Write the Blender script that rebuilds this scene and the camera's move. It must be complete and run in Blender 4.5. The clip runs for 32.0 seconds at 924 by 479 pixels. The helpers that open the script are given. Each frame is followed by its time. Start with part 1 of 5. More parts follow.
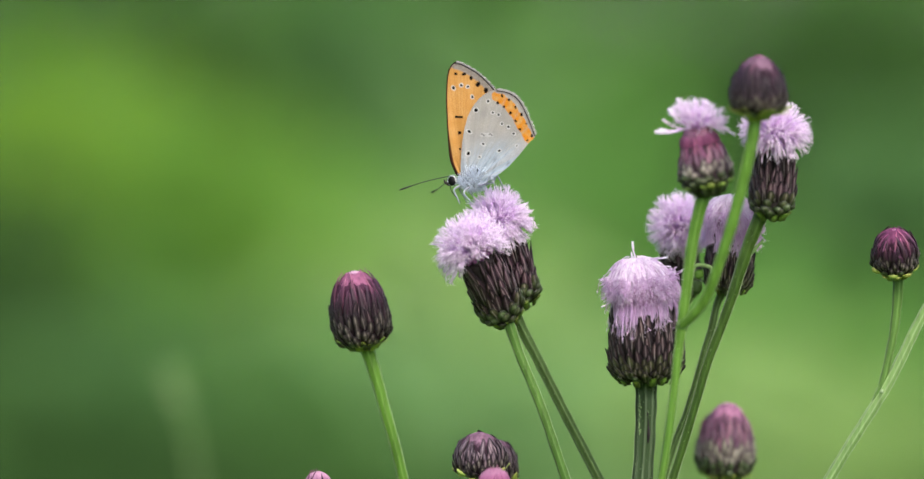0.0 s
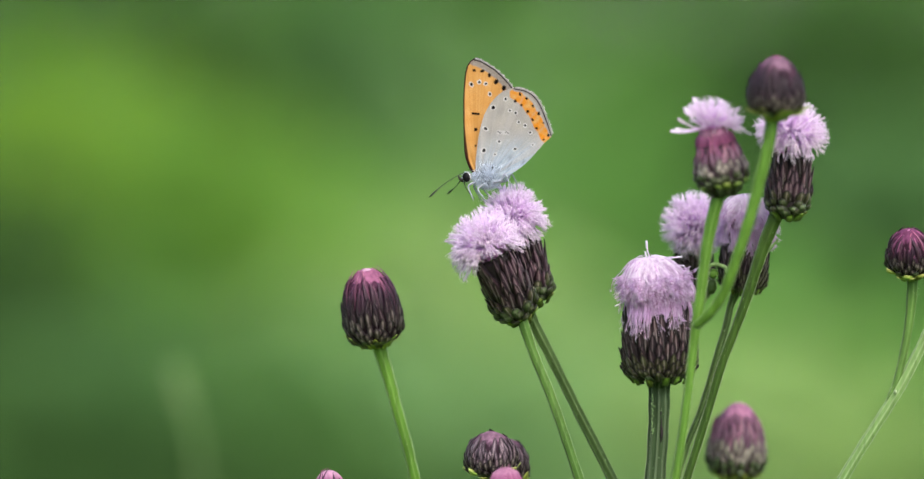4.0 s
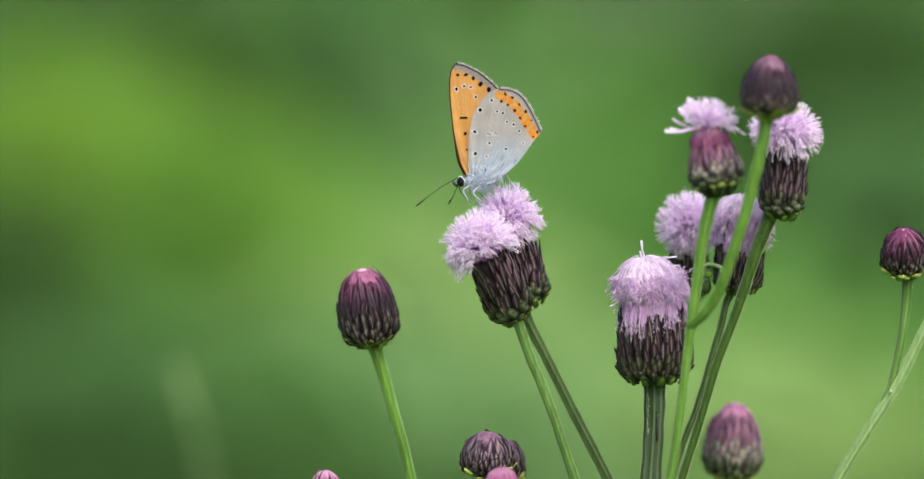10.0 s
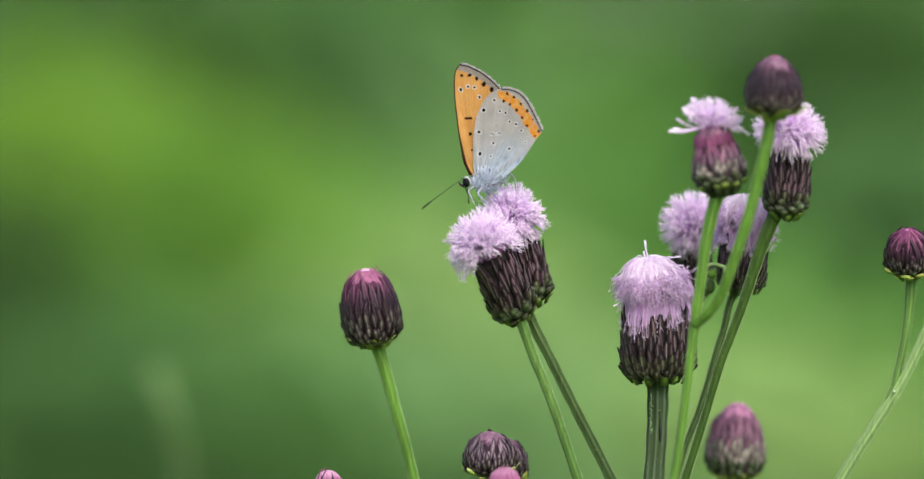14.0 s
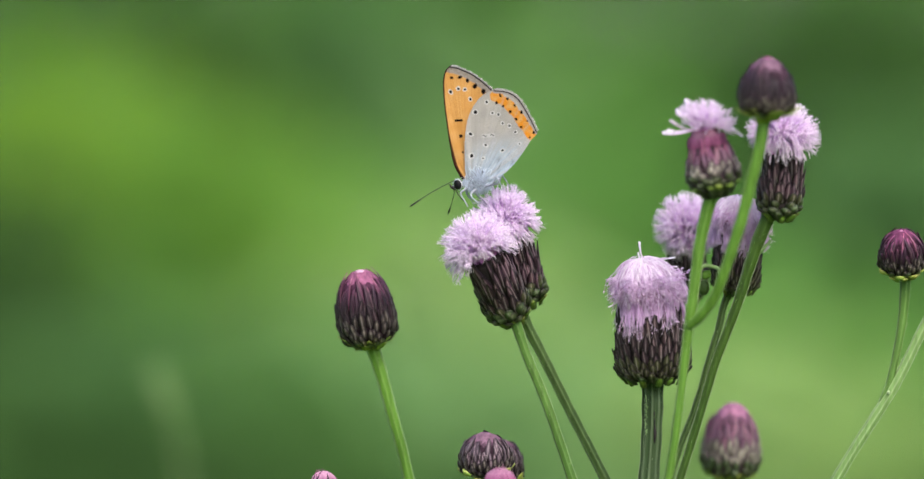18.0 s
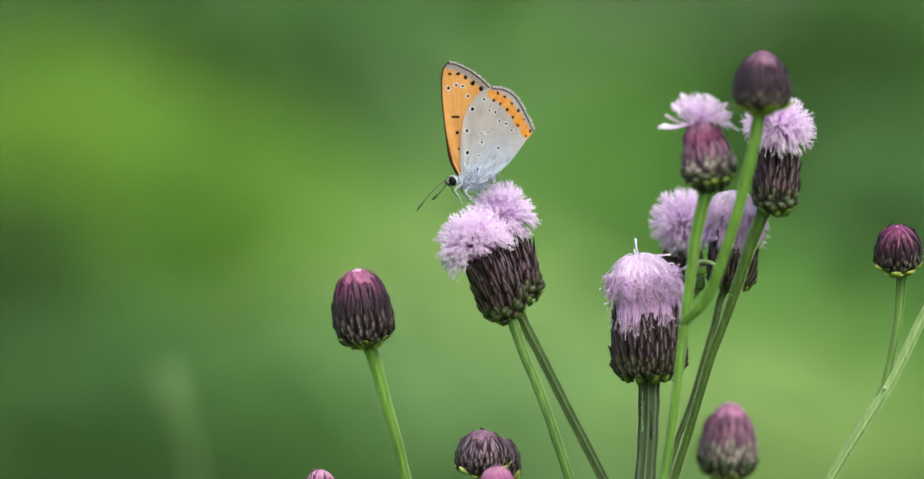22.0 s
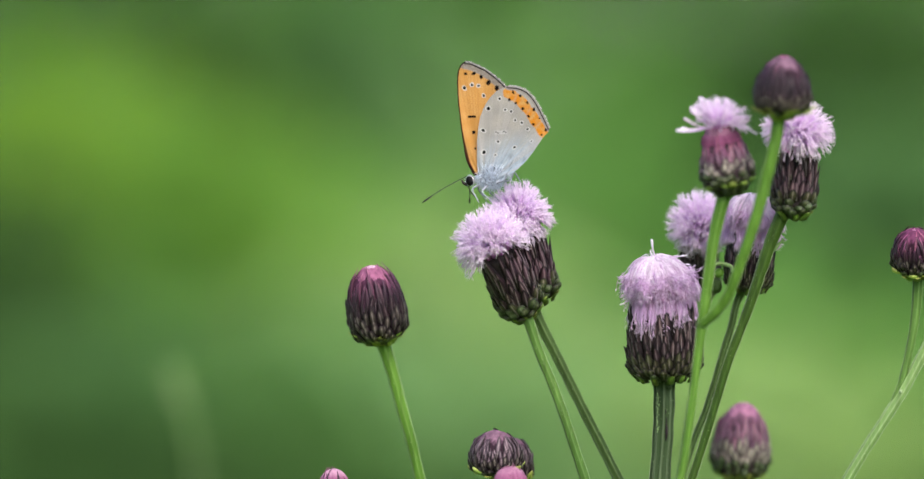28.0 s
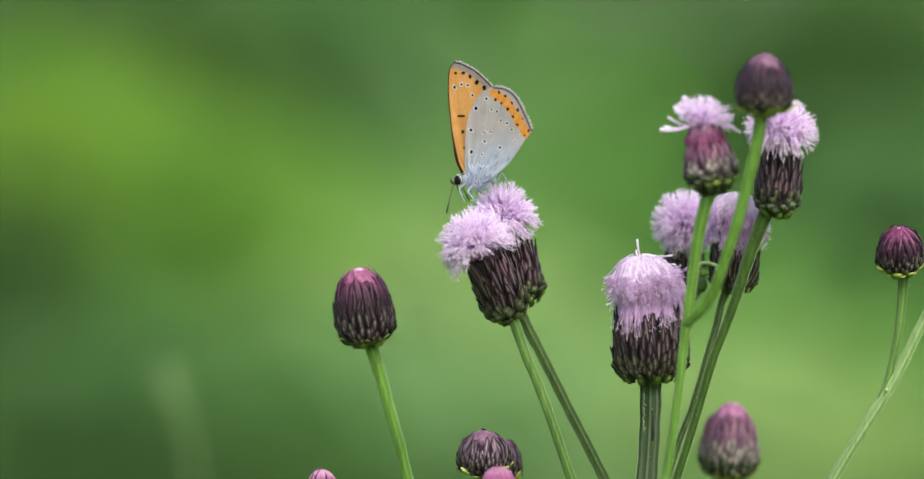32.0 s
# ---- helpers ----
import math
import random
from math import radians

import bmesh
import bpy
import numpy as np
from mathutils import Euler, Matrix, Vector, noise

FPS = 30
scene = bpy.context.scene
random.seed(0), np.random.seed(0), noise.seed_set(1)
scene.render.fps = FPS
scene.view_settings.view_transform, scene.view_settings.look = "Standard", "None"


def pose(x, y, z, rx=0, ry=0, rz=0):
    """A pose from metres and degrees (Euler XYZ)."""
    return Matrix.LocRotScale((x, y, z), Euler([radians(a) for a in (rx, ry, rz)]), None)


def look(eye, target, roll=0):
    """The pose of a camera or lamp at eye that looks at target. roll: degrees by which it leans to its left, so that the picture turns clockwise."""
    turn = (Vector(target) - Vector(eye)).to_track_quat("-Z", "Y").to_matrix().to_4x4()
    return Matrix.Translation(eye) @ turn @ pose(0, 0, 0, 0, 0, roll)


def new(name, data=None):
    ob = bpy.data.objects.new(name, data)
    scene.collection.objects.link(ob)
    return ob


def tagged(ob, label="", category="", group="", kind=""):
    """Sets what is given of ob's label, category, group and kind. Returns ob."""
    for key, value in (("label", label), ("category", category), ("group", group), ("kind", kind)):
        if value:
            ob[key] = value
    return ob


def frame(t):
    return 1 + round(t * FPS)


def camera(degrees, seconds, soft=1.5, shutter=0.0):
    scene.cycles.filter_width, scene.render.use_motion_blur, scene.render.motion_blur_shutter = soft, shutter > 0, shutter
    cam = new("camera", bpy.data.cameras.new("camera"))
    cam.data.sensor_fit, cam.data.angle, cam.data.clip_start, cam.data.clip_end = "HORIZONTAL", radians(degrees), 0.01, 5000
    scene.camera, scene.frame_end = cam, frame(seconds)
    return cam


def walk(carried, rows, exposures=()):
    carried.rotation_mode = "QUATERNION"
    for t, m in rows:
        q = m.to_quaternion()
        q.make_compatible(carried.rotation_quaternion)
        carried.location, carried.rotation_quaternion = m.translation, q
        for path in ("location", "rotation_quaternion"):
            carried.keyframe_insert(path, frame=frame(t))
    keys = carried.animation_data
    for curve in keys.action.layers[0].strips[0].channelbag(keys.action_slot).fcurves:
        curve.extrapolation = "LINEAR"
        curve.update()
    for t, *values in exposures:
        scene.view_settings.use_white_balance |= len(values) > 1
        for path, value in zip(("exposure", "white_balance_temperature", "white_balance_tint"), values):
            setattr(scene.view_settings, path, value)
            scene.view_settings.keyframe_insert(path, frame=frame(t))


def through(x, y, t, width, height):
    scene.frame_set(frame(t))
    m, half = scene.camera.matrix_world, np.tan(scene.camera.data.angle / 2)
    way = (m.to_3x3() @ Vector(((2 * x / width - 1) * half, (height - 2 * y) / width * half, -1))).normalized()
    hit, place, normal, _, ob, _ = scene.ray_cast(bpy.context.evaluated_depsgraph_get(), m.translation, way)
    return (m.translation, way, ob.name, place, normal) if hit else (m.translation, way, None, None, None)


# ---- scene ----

# The camera stands still on a tripod, 0.9 m from the flowers, with a long lens opened wide.
PITCH, REACH, HEIGHT = 2.0, 0.9, 0.5
EYE = Vector((0, -REACH * math.cos(radians(PITCH)), HEIGHT + REACH * math.sin(radians(PITCH))))
cam = camera(10.0, 32.0, 1.4)
walk(cam, [(0, look(EYE, (0, 0, HEIGHT))), (32, look(EYE, (0, 0, HEIGHT)))])
cam.data.dof.use_dof = True
cam.data.dof.focus_distance = REACH
cam.data.dof.aperture_fstop = 8.0
AHEAD = (Vector((0, 0, HEIGHT)) - EYE).normalized()
RIGHT = Vector((1, 0, 0))
UP = RIGHT.cross(AHEAD).normalized()
UNIT = 2 * REACH * math.tan(radians(5)) / 1568      # about a tenth of a millimetre


def spot(a, b, d=0.0):
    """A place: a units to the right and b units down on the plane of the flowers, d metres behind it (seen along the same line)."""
    k = UNIT * (REACH + d) / REACH
    return EYE + AHEAD * (REACH + d) + RIGHT * ((a - 784) * k) + UP * ((406.5 - b) * k)


def mix(a, b, t):
    return a + (b - a) * t


def curve(points, x):
    """Straight-line interpolation through (x, y) pairs."""
    if x <= points[0][0]:
        return points[0][1]
    for (x0, y0), (x1, y1) in zip(points, points[1:]):
        if x <= x1:
            return y0 + (y1 - y0) * (x - x0) / (x1 - x0)
    return points[-1][1]


def smooth(lo, hi, x):
    t = min(1, max(0, (x - lo) / (hi - lo)))
    return t * t * (3 - 2 * t)


# ---- light: a bright overcast day ----
world = bpy.data.worlds.new("sky")
scene.world = world
world.use_nodes = True
wn = world.node_tree
sky = wn.nodes.new("ShaderNodeTexSky")
sky.sky_type, sky.sun_disc = "NISHITA", False
sky.sun_elevation, sky.sun_rotation = radians(48), radians(166)
sky.air_density, sky.dust_density = 1.0, 3.0
wn.nodes["Background"].inputs[1].default_value = 0.15
wn.links.new(sky.outputs[0], wn.nodes["Background"].inputs[0])
sun = new("sun", bpy.data.lights.new("sun", "SUN"))
sun.data.energy, sun.data.angle, sun.data.color = 2.6, radians(60), (1.0, 0.96, 0.9)
sun.rotation_euler = (radians(42), radians(10), radians(14))
scene.view_settings.exposure = 0.95


# ---- materials ----
def lin(r, g, b):
    return tuple((c / 255 / 12.92 if c <= 10 else ((c / 255 + 0.055) / 1.055) ** 2.4) for c in (r, g, b)) + (1.0,)


class Mat:
    """A node material with a few short ways to wire it."""

    def __init__(self, name, rough=0.5, spec=0.4):
        self.m = bpy.data.materials.new(name)
        self.m.use_nodes = True
        self.t = self.m.node_tree
        self.p = self.t.nodes["Principled BSDF"]
        self.p.inputs["Roughness"].default_value = rough
        self.p.inputs["Specular IOR Level"].default_value = spec

    def node(self, kind, **inputs):
        n = self.t.nodes.new(kind)
        for key, value in inputs.items():
            key = key.replace("_", " ")
            if hasattr(value, "links"):
                self.t.links.new(value, n.inputs[key])
            else:
                n.inputs[key].default_value = value
        return n

    def link(self, a, b):
        self.t.links.new(a, b)

    def coords(self, kind):
        return self.t.nodes.new("ShaderNodeTexCoord").outputs[kind]

    def axis(self, vector, which):
        n = self.t.nodes.new("ShaderNodeSeparateXYZ")
        self.link(vector, n.inputs[0])
        return n.outputs[which]

    def ramp(self, fac, *stops):
        n = self.t.nodes.new("ShaderNodeValToRGB")
        while len(n.color_ramp.elements) < len(stops):
            n.color_ramp.elements.new(0.5)
        for e, (pos, col) in zip(n.color_ramp.elements, stops):
            e.position, e.color = pos, col
        self.link(fac, n.inputs[0])
        return n.outputs[0]

    def noise(self, coords, scale, detail=3.0, stretch=None):
        if stretch:
            mp = self.t.nodes.new("ShaderNodeMapping")
            mp.inputs["Scale"].default_value = stretch
            self.link(coords, mp.inputs[0])
            coords = mp.outputs[0]
        n = self.t.nodes.new("ShaderNodeTexNoise")
        n.inputs["Scale"].default_value, n.inputs["Detail"].default_value = scale, detail
        self.link(coords, n.inputs["Vector"])
        return n.outputs["Fac"]

    def blend(self, fac, a, b, how="MIX"):
        n = self.t.nodes.new("ShaderNodeMix")
        n.data_type, n.blend_type = "RGBA", how
        for value, slot in ((fac, n.inputs[0]), (a, n.inputs[6]), (b, n.inputs[7])):
            if hasattr(value, "links"):
                self.link(value, slot)
            else:
                slot.default_value = value
        return n.outputs[2]

    def vary(self, colour, hue=0.02, value=0.3):
        """Each object a little different in hue and value."""
        r = self.t.nodes.new("ShaderNodeObjectInfo").outputs["Random"]
        n = self.t.nodes.new("ShaderNodeHueSaturation")
        for slot, lo, hi in (("Hue", 0.5 - hue, 0.5 + hue), ("Value", 1 - value, 1 + value)):
            mr = self.t.nodes.new("ShaderNodeMapRange")
            mr.inputs["To Min"].default_value, mr.inputs["To Max"].default_value = lo, hi
            self.link(r, mr.inputs["Value"])
            self.link(mr.outputs[0], n.inputs[slot])
        self.link(colour, n.inputs["Color"])
        return n.outputs[0]

    def bump(self, height, distance, strength=0.6):
        n = self.t.nodes.new("ShaderNodeBump")
        n.inputs["Strength"].default_value, n.inputs["Distance"].default_value = strength, distance
        self.link(height, n.inputs["Height"])
        self.link(n.outputs[0], self.p.inputs["Normal"])

    def colour(self, c, through=0.0):
        """Base colour; through: the share of light that passes a thin part."""
        self.link(c, self.p.inputs["Base Color"])
        if through:
            tr = self.t.nodes.new("ShaderNodeBsdfTranslucent")
            self.link(c, tr.inputs[0])
            ms = self.t.nodes.new("ShaderNodeMixShader")
            ms.inputs[0].default_value = through
            self.link(self.p.outputs[0], ms.inputs[1])
            self.link(tr.outputs[0], ms.inputs[2])
            self.link(ms.outputs[0], self.t.nodes["Material Output"].inputs[0])
        return self.m


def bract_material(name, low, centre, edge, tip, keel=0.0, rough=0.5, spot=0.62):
    """A scale of the head: low at its foot, dark with painted shade of the scale overlapping it, centre along its
    middle, edge along both margins, tip at its point; keel: how much a pale midrib, its highlight painted in, shows.
    """
    m = Mat(name, rough, 0.22)
    a, u = m.node("ShaderNodeAttribute"), m.node("ShaderNodeAttribute")
    a.attribute_name, u.attribute_name = "along", "across"
    along, across = a.outputs["Fac"], u.outputs["Fac"]
    streak = m.noise(m.coords("Generated"), 4.0, 3.0, (1.0, 7.0, 1.2))
    wander = m.node("ShaderNodeMath", Value=streak)
    wander.operation = "MULTIPLY_ADD"
    wander.inputs[1].default_value = 0.5
    m.link(across, wander.inputs[2])
    # foot darkened in the colour, for shade under the overlap
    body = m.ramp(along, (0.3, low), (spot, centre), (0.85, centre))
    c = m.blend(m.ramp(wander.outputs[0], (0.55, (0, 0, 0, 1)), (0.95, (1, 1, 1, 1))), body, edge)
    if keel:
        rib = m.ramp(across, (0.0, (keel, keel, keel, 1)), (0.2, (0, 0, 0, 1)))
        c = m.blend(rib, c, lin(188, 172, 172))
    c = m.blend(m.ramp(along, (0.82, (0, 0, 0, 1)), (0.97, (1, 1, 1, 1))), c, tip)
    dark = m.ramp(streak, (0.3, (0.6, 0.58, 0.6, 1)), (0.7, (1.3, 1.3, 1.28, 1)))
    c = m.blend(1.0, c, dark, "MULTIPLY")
    m.bump(streak, 0.00008)
    return m.colour(m.vary(c, 0.025, 0.35))


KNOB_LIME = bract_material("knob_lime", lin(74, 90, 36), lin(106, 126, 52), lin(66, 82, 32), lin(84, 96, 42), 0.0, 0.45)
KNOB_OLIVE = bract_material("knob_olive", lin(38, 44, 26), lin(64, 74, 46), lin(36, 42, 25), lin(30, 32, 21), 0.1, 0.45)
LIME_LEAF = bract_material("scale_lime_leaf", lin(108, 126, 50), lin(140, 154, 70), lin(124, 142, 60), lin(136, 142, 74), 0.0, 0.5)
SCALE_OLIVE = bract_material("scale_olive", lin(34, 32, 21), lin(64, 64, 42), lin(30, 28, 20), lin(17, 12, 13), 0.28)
# brown and purple: middles lightened to paint the highlights along the scales
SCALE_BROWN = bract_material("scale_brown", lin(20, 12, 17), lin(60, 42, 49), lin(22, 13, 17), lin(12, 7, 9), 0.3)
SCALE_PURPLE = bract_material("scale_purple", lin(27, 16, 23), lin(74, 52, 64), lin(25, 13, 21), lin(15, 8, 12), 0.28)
# pale keel end, with a glossy highlight painted in near the tip
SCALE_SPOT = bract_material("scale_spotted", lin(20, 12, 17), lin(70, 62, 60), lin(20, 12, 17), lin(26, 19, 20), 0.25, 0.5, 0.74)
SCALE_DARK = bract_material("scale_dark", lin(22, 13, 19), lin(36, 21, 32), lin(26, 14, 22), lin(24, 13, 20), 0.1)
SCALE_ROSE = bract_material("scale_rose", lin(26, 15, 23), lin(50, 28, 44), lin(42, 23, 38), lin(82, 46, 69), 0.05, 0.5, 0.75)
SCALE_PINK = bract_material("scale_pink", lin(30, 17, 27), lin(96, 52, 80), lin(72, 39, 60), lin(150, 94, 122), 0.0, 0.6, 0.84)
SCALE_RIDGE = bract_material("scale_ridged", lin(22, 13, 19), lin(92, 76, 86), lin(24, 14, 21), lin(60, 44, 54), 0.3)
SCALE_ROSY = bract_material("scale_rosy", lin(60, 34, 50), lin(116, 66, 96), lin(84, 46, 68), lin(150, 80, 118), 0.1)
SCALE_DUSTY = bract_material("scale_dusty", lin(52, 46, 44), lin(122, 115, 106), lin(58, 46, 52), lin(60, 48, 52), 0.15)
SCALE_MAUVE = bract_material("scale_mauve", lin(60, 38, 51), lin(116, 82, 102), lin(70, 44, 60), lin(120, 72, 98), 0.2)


def core_material():
    m = Mat("receptacle", 0.7, 0.2)
    c = m.ramp(m.noise(m.coords("Object"), 900, 3), (0.3, lin(22, 16, 20)), (0.7, lin(38, 30, 32)))
    return m.colour(c)


CORE = core_material()


def bud_core(name, stops):
    """The closed inner scales of a bud: streaked, from dark at the foot to pink at the tip."""
    m = Mat(name, 0.75, 0.08)
    g = m.coords("Generated")
    z = m.axis(g, 2)
    streak = m.noise(g, 14.0, 3.0, (1.0, 1.0, 0.12))
    wander = m.node("ShaderNodeMath", Value=streak)
    wander.operation = "MULTIPLY_ADD"
    wander.inputs[1].default_value = 0.22
    m.link(z, wander.inputs[2])
    c = m.ramp(wander.outputs[0], *stops)
    c = m.blend(1.0, c, m.ramp(streak, (0.3, (0.62, 0.60, 0.62, 1)), (0.7, (1.25, 1.25, 1.25, 1))), "MULTIPLY")
    m.bump(streak, 0.0004)
    return m.colour(c)


BUD_CORE = bud_core("bud_core", ((0.5, lin(22, 12, 18)), (0.84, lin(36, 20, 31)), (1.0, lin(72, 41, 61)), (1.1, lin(124, 76, 102))))
ROUND_CORE = bud_core("round_bud_core", ((0.5, lin(20, 11, 16)), (0.92, lin(44, 23, 36)), (1.12, lin(94, 50, 78))))
DUSK_CORE = bud_core("dusky_bud_core", ((0.5, lin(20, 11, 16)), (0.9, lin(44, 30, 39)), (1.1, lin(104, 78, 94))))
PALE_CORE = bud_core("pale_bud_core", ((0.5, lin(50, 38, 44)), (0.84, lin(70, 50, 62)), (1.0, lin(104, 72, 91)), (1.1, lin(140, 96, 120))))


def petal_material(name, deep, mid, pale):
    m = Mat(name, 0.6, 0.25)
    a = m.node("ShaderNodeAttribute")
    a.attribute_name = "along"
    c = m.ramp(a.outputs["Fac"], (0.0, deep), (0.45, mid), (1.0, pale))
    g = m.t.nodes.new("ShaderNodeNewGeometry")
    r = m.ramp(g.outputs["Random Per Island"], (0.0, (0.78, 0.72, 0.78, 1)), (0.5, (0.96, 0.94, 0.97, 1)), (1.0, (1.06, 1.06, 1.06, 1)))
    return m.colour(m.blend(1.0, c, r, "MULTIPLY"), 0.58)


PETAL = petal_material("petal_lilac", lin(226, 138, 214), lin(240, 202, 252), lin(255, 246, 255))
PETAL_PALE = petal_material("petal_faded", lin(178, 122, 160), lin(230, 198, 234), lin(255, 248, 255))
PETAL_PINK = petal_material("petal_pink", lin(146, 80, 118), lin(184, 118, 156), lin(242, 208, 230))


def stem_material(name, dark, light, ridge):
    m = Mat(name, 0.55, 0.15)
    o = m.coords("Object")
    big = m.noise(o, 60, 2)
    fine = m.noise(o, 1500, 3, (1, 1, 0.05))
    c = m.ramp(big, (0.3, dark), (0.7, light))
    a = m.node("ShaderNodeAttribute")
    a.attribute_name = "along"
    c = m.blend(m.ramp(a.outputs["Fac"], (0.55, (0, 0, 0, 1)), (1.0, (0.45, 0.45, 0.45, 1))), c, ridge)
    shade = m.ramp(fine, (0.3, (0.72, 0.72, 0.72, 1)), (0.7, (1.2, 1.2, 1.2, 1)))
    m.bump(fine, 0.0001)
    m.p.inputs["Sheen Weight"].default_value, m.p.inputs["Sheen Roughness"].default_value = 0.9, 0.3
    m.p.inputs["Sheen Tint"].default_value = lin(205, 220, 180)
    return m.colour(m.blend(1.0, c, shade, "MULTIPLY"))


STEM = stem_material("stem_green", lin(60, 94, 26), lin(78, 114, 38), lin(104, 134, 66))
STEM_SOFT = stem_material("stem_soft_green", lin(58, 88, 34), lin(76, 106, 47), lin(100, 126, 72))
STEM_DARK = stem_material("stem_dark_green", lin(44, 64, 27), lin(58, 80, 37), lin(104, 124, 80))
STEM_OLIVE = stem_material("stem_olive_green", lin(40, 62, 15), lin(50, 74, 21), lin(66, 90, 36))
STEM_DEEP = stem_material("stem_deep_green", lin(40, 56, 31), lin(54, 72, 43), lin(106, 120, 92))
STEM_FADED = stem_material("stem_faded_green", lin(86, 114, 60), lin(106, 134, 78), lin(150, 168, 128))
STEM_PALE = stem_material("stem_pale_green", lin(96, 122, 70), lin(114, 140, 86), lin(150, 168, 128))


def plain_leaf(name, dark, light, through=0.48):
    m = Mat(name, 0.7, 0.05)
    g = m.t.nodes.new("ShaderNodeNewGeometry").outputs["Random Per Island"]
    dark, light = [(1.09 * q[0], q[1], 1.25 * q[2], 1) for q in (dark, light)]
    c = m.ramp(g, (0.0, dark), (1.0, light))
    n = m.noise(m.coords("Object"), 30, 3)
    c = m.blend(1.0, c, m.ramp(n, (0.3, (0.9, 0.9, 0.9, 1)), (0.7, (1.08, 1.08, 1.08, 1))), "MULTIPLY")
    return m.colour(c, through)


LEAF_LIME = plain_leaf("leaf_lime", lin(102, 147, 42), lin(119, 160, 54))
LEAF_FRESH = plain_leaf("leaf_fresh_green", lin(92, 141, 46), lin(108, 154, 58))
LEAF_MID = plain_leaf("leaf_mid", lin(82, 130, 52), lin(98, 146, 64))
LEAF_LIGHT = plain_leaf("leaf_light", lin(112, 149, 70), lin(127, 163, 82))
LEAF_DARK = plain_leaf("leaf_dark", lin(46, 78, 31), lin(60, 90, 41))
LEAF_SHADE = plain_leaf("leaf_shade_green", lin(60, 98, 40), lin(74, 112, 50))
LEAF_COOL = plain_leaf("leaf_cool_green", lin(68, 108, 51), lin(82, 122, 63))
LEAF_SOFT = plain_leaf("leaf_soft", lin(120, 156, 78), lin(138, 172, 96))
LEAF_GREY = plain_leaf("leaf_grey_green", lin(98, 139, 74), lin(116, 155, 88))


def ground_material():
    m = Mat("meadow_soil", 0.9, 0.1)
    o = m.coords("Object")
    c = m.ramp(m.noise(o, 0.6, 5), (0.3, lin(62, 92, 38)), (0.7, lin(96, 128, 56)))
    f = m.noise(o, 40, 4)
    c = m.blend(1.0, c, m.ramp(f, (0.3, (0.6, 0.55, 0.5, 1)), (0.7, (1.1, 1.1, 1.05, 1))), "MULTIPLY")
    m.bump(f, 0.02)
    return m.colour(c)


SOIL = ground_material()


# ---- mesh helpers ----
def mesh_of(name, verts, faces, material, soft=True, along=None, across=None):
    me = bpy.data.meshes.new(name)
    me.from_pydata(verts, [], faces)
    me.materials.append(material)
    if soft:
        me.polygons.foreach_set("use_smooth", [True] * len(me.polygons))
    if along is not None:
        at = me.attributes.new("along", "FLOAT", "POINT")
        at.data.foreach_set("value", along)
    if across is not None:
        at = me.attributes.new("across", "FLOAT", "POINT")
        at.data.foreach_set("value", across)
    me.update()
    return me


def part(name, me, parent, m=None, label=""):
    ob = new(name, me)
    ob.parent = parent
    if m is not None:
        ob.matrix_basis = m
    return tagged(ob, label)


def spline(points, steps):
    """A smooth line through points, with steps samples for each span."""
    pts = [Vector(p) for p in points]
    gap = [max((b - a).length, 1e-9) for a, b in zip(pts, pts[1:])]
    way = [(b - a) / g for a, b, g in zip(pts, pts[1:], gap)]
    slope = [way[0]] + [(way[i] * gap[i + 1] + way[i + 1] * gap[i]) / (gap[i] + gap[i + 1]) for i in range(len(way) - 1)] + [way[-1]]
    out = []
    for i, g in enumerate(gap):
        for k in range(steps):
            t = k / steps
            t2, t3 = t * t, t * t * t
            out.append(pts[i] * (2 * t3 - 3 * t2 + 1) + slope[i] * g * (t3 - 2 * t2 + t) + pts[i + 1] * (3 * t2 - 2 * t3) + slope[i + 1] * g * (t3 - t2))
    out.append(pts[-1])
    return out


def frames(path):
    """For each point of a path its two side directions, without twist."""
    side = None
    for i, p in enumerate(path):
        way = (path[min(i + 1, len(path) - 1)] - path[max(i - 1, 0)]).normalized()
        if side is None:
            side = way.orthogonal().normalized()
        side = (side - way * side.dot(way)).normalized()
        yield p, side, way.cross(side)


class Strands:
    """Gathers thin tapered tubes into one mesh."""

    def __init__(self):
        self.v, self.f, self.a = [], [], []

    def tube(self, path, radii, along=(0, 1), sides=3):
        first, n = len(self.v), len(path)
        for i, (p, s, u) in enumerate(frames(path)):
            r = radii[i]
            for k in range(sides):
                t = 2 * math.pi * k / sides
                self.v.append(p + (s * math.cos(t) + u * math.sin(t)) * r)
                self.a.append(mix(along[0], along[1], i / (n - 1)))
        for i in range(n - 1):
            for k in range(sides):
                a, b = first + i * sides + k, first + i * sides + (k + 1) % sides
                self.f.append((a, b, b + sides, a + sides))
        self.f.append(tuple(first + (n - 1) * sides + k for k in range(sides)))

    def mesh(self, name, material, soft=True):
        return mesh_of(name, self.v, self.f, material, soft, self.a)


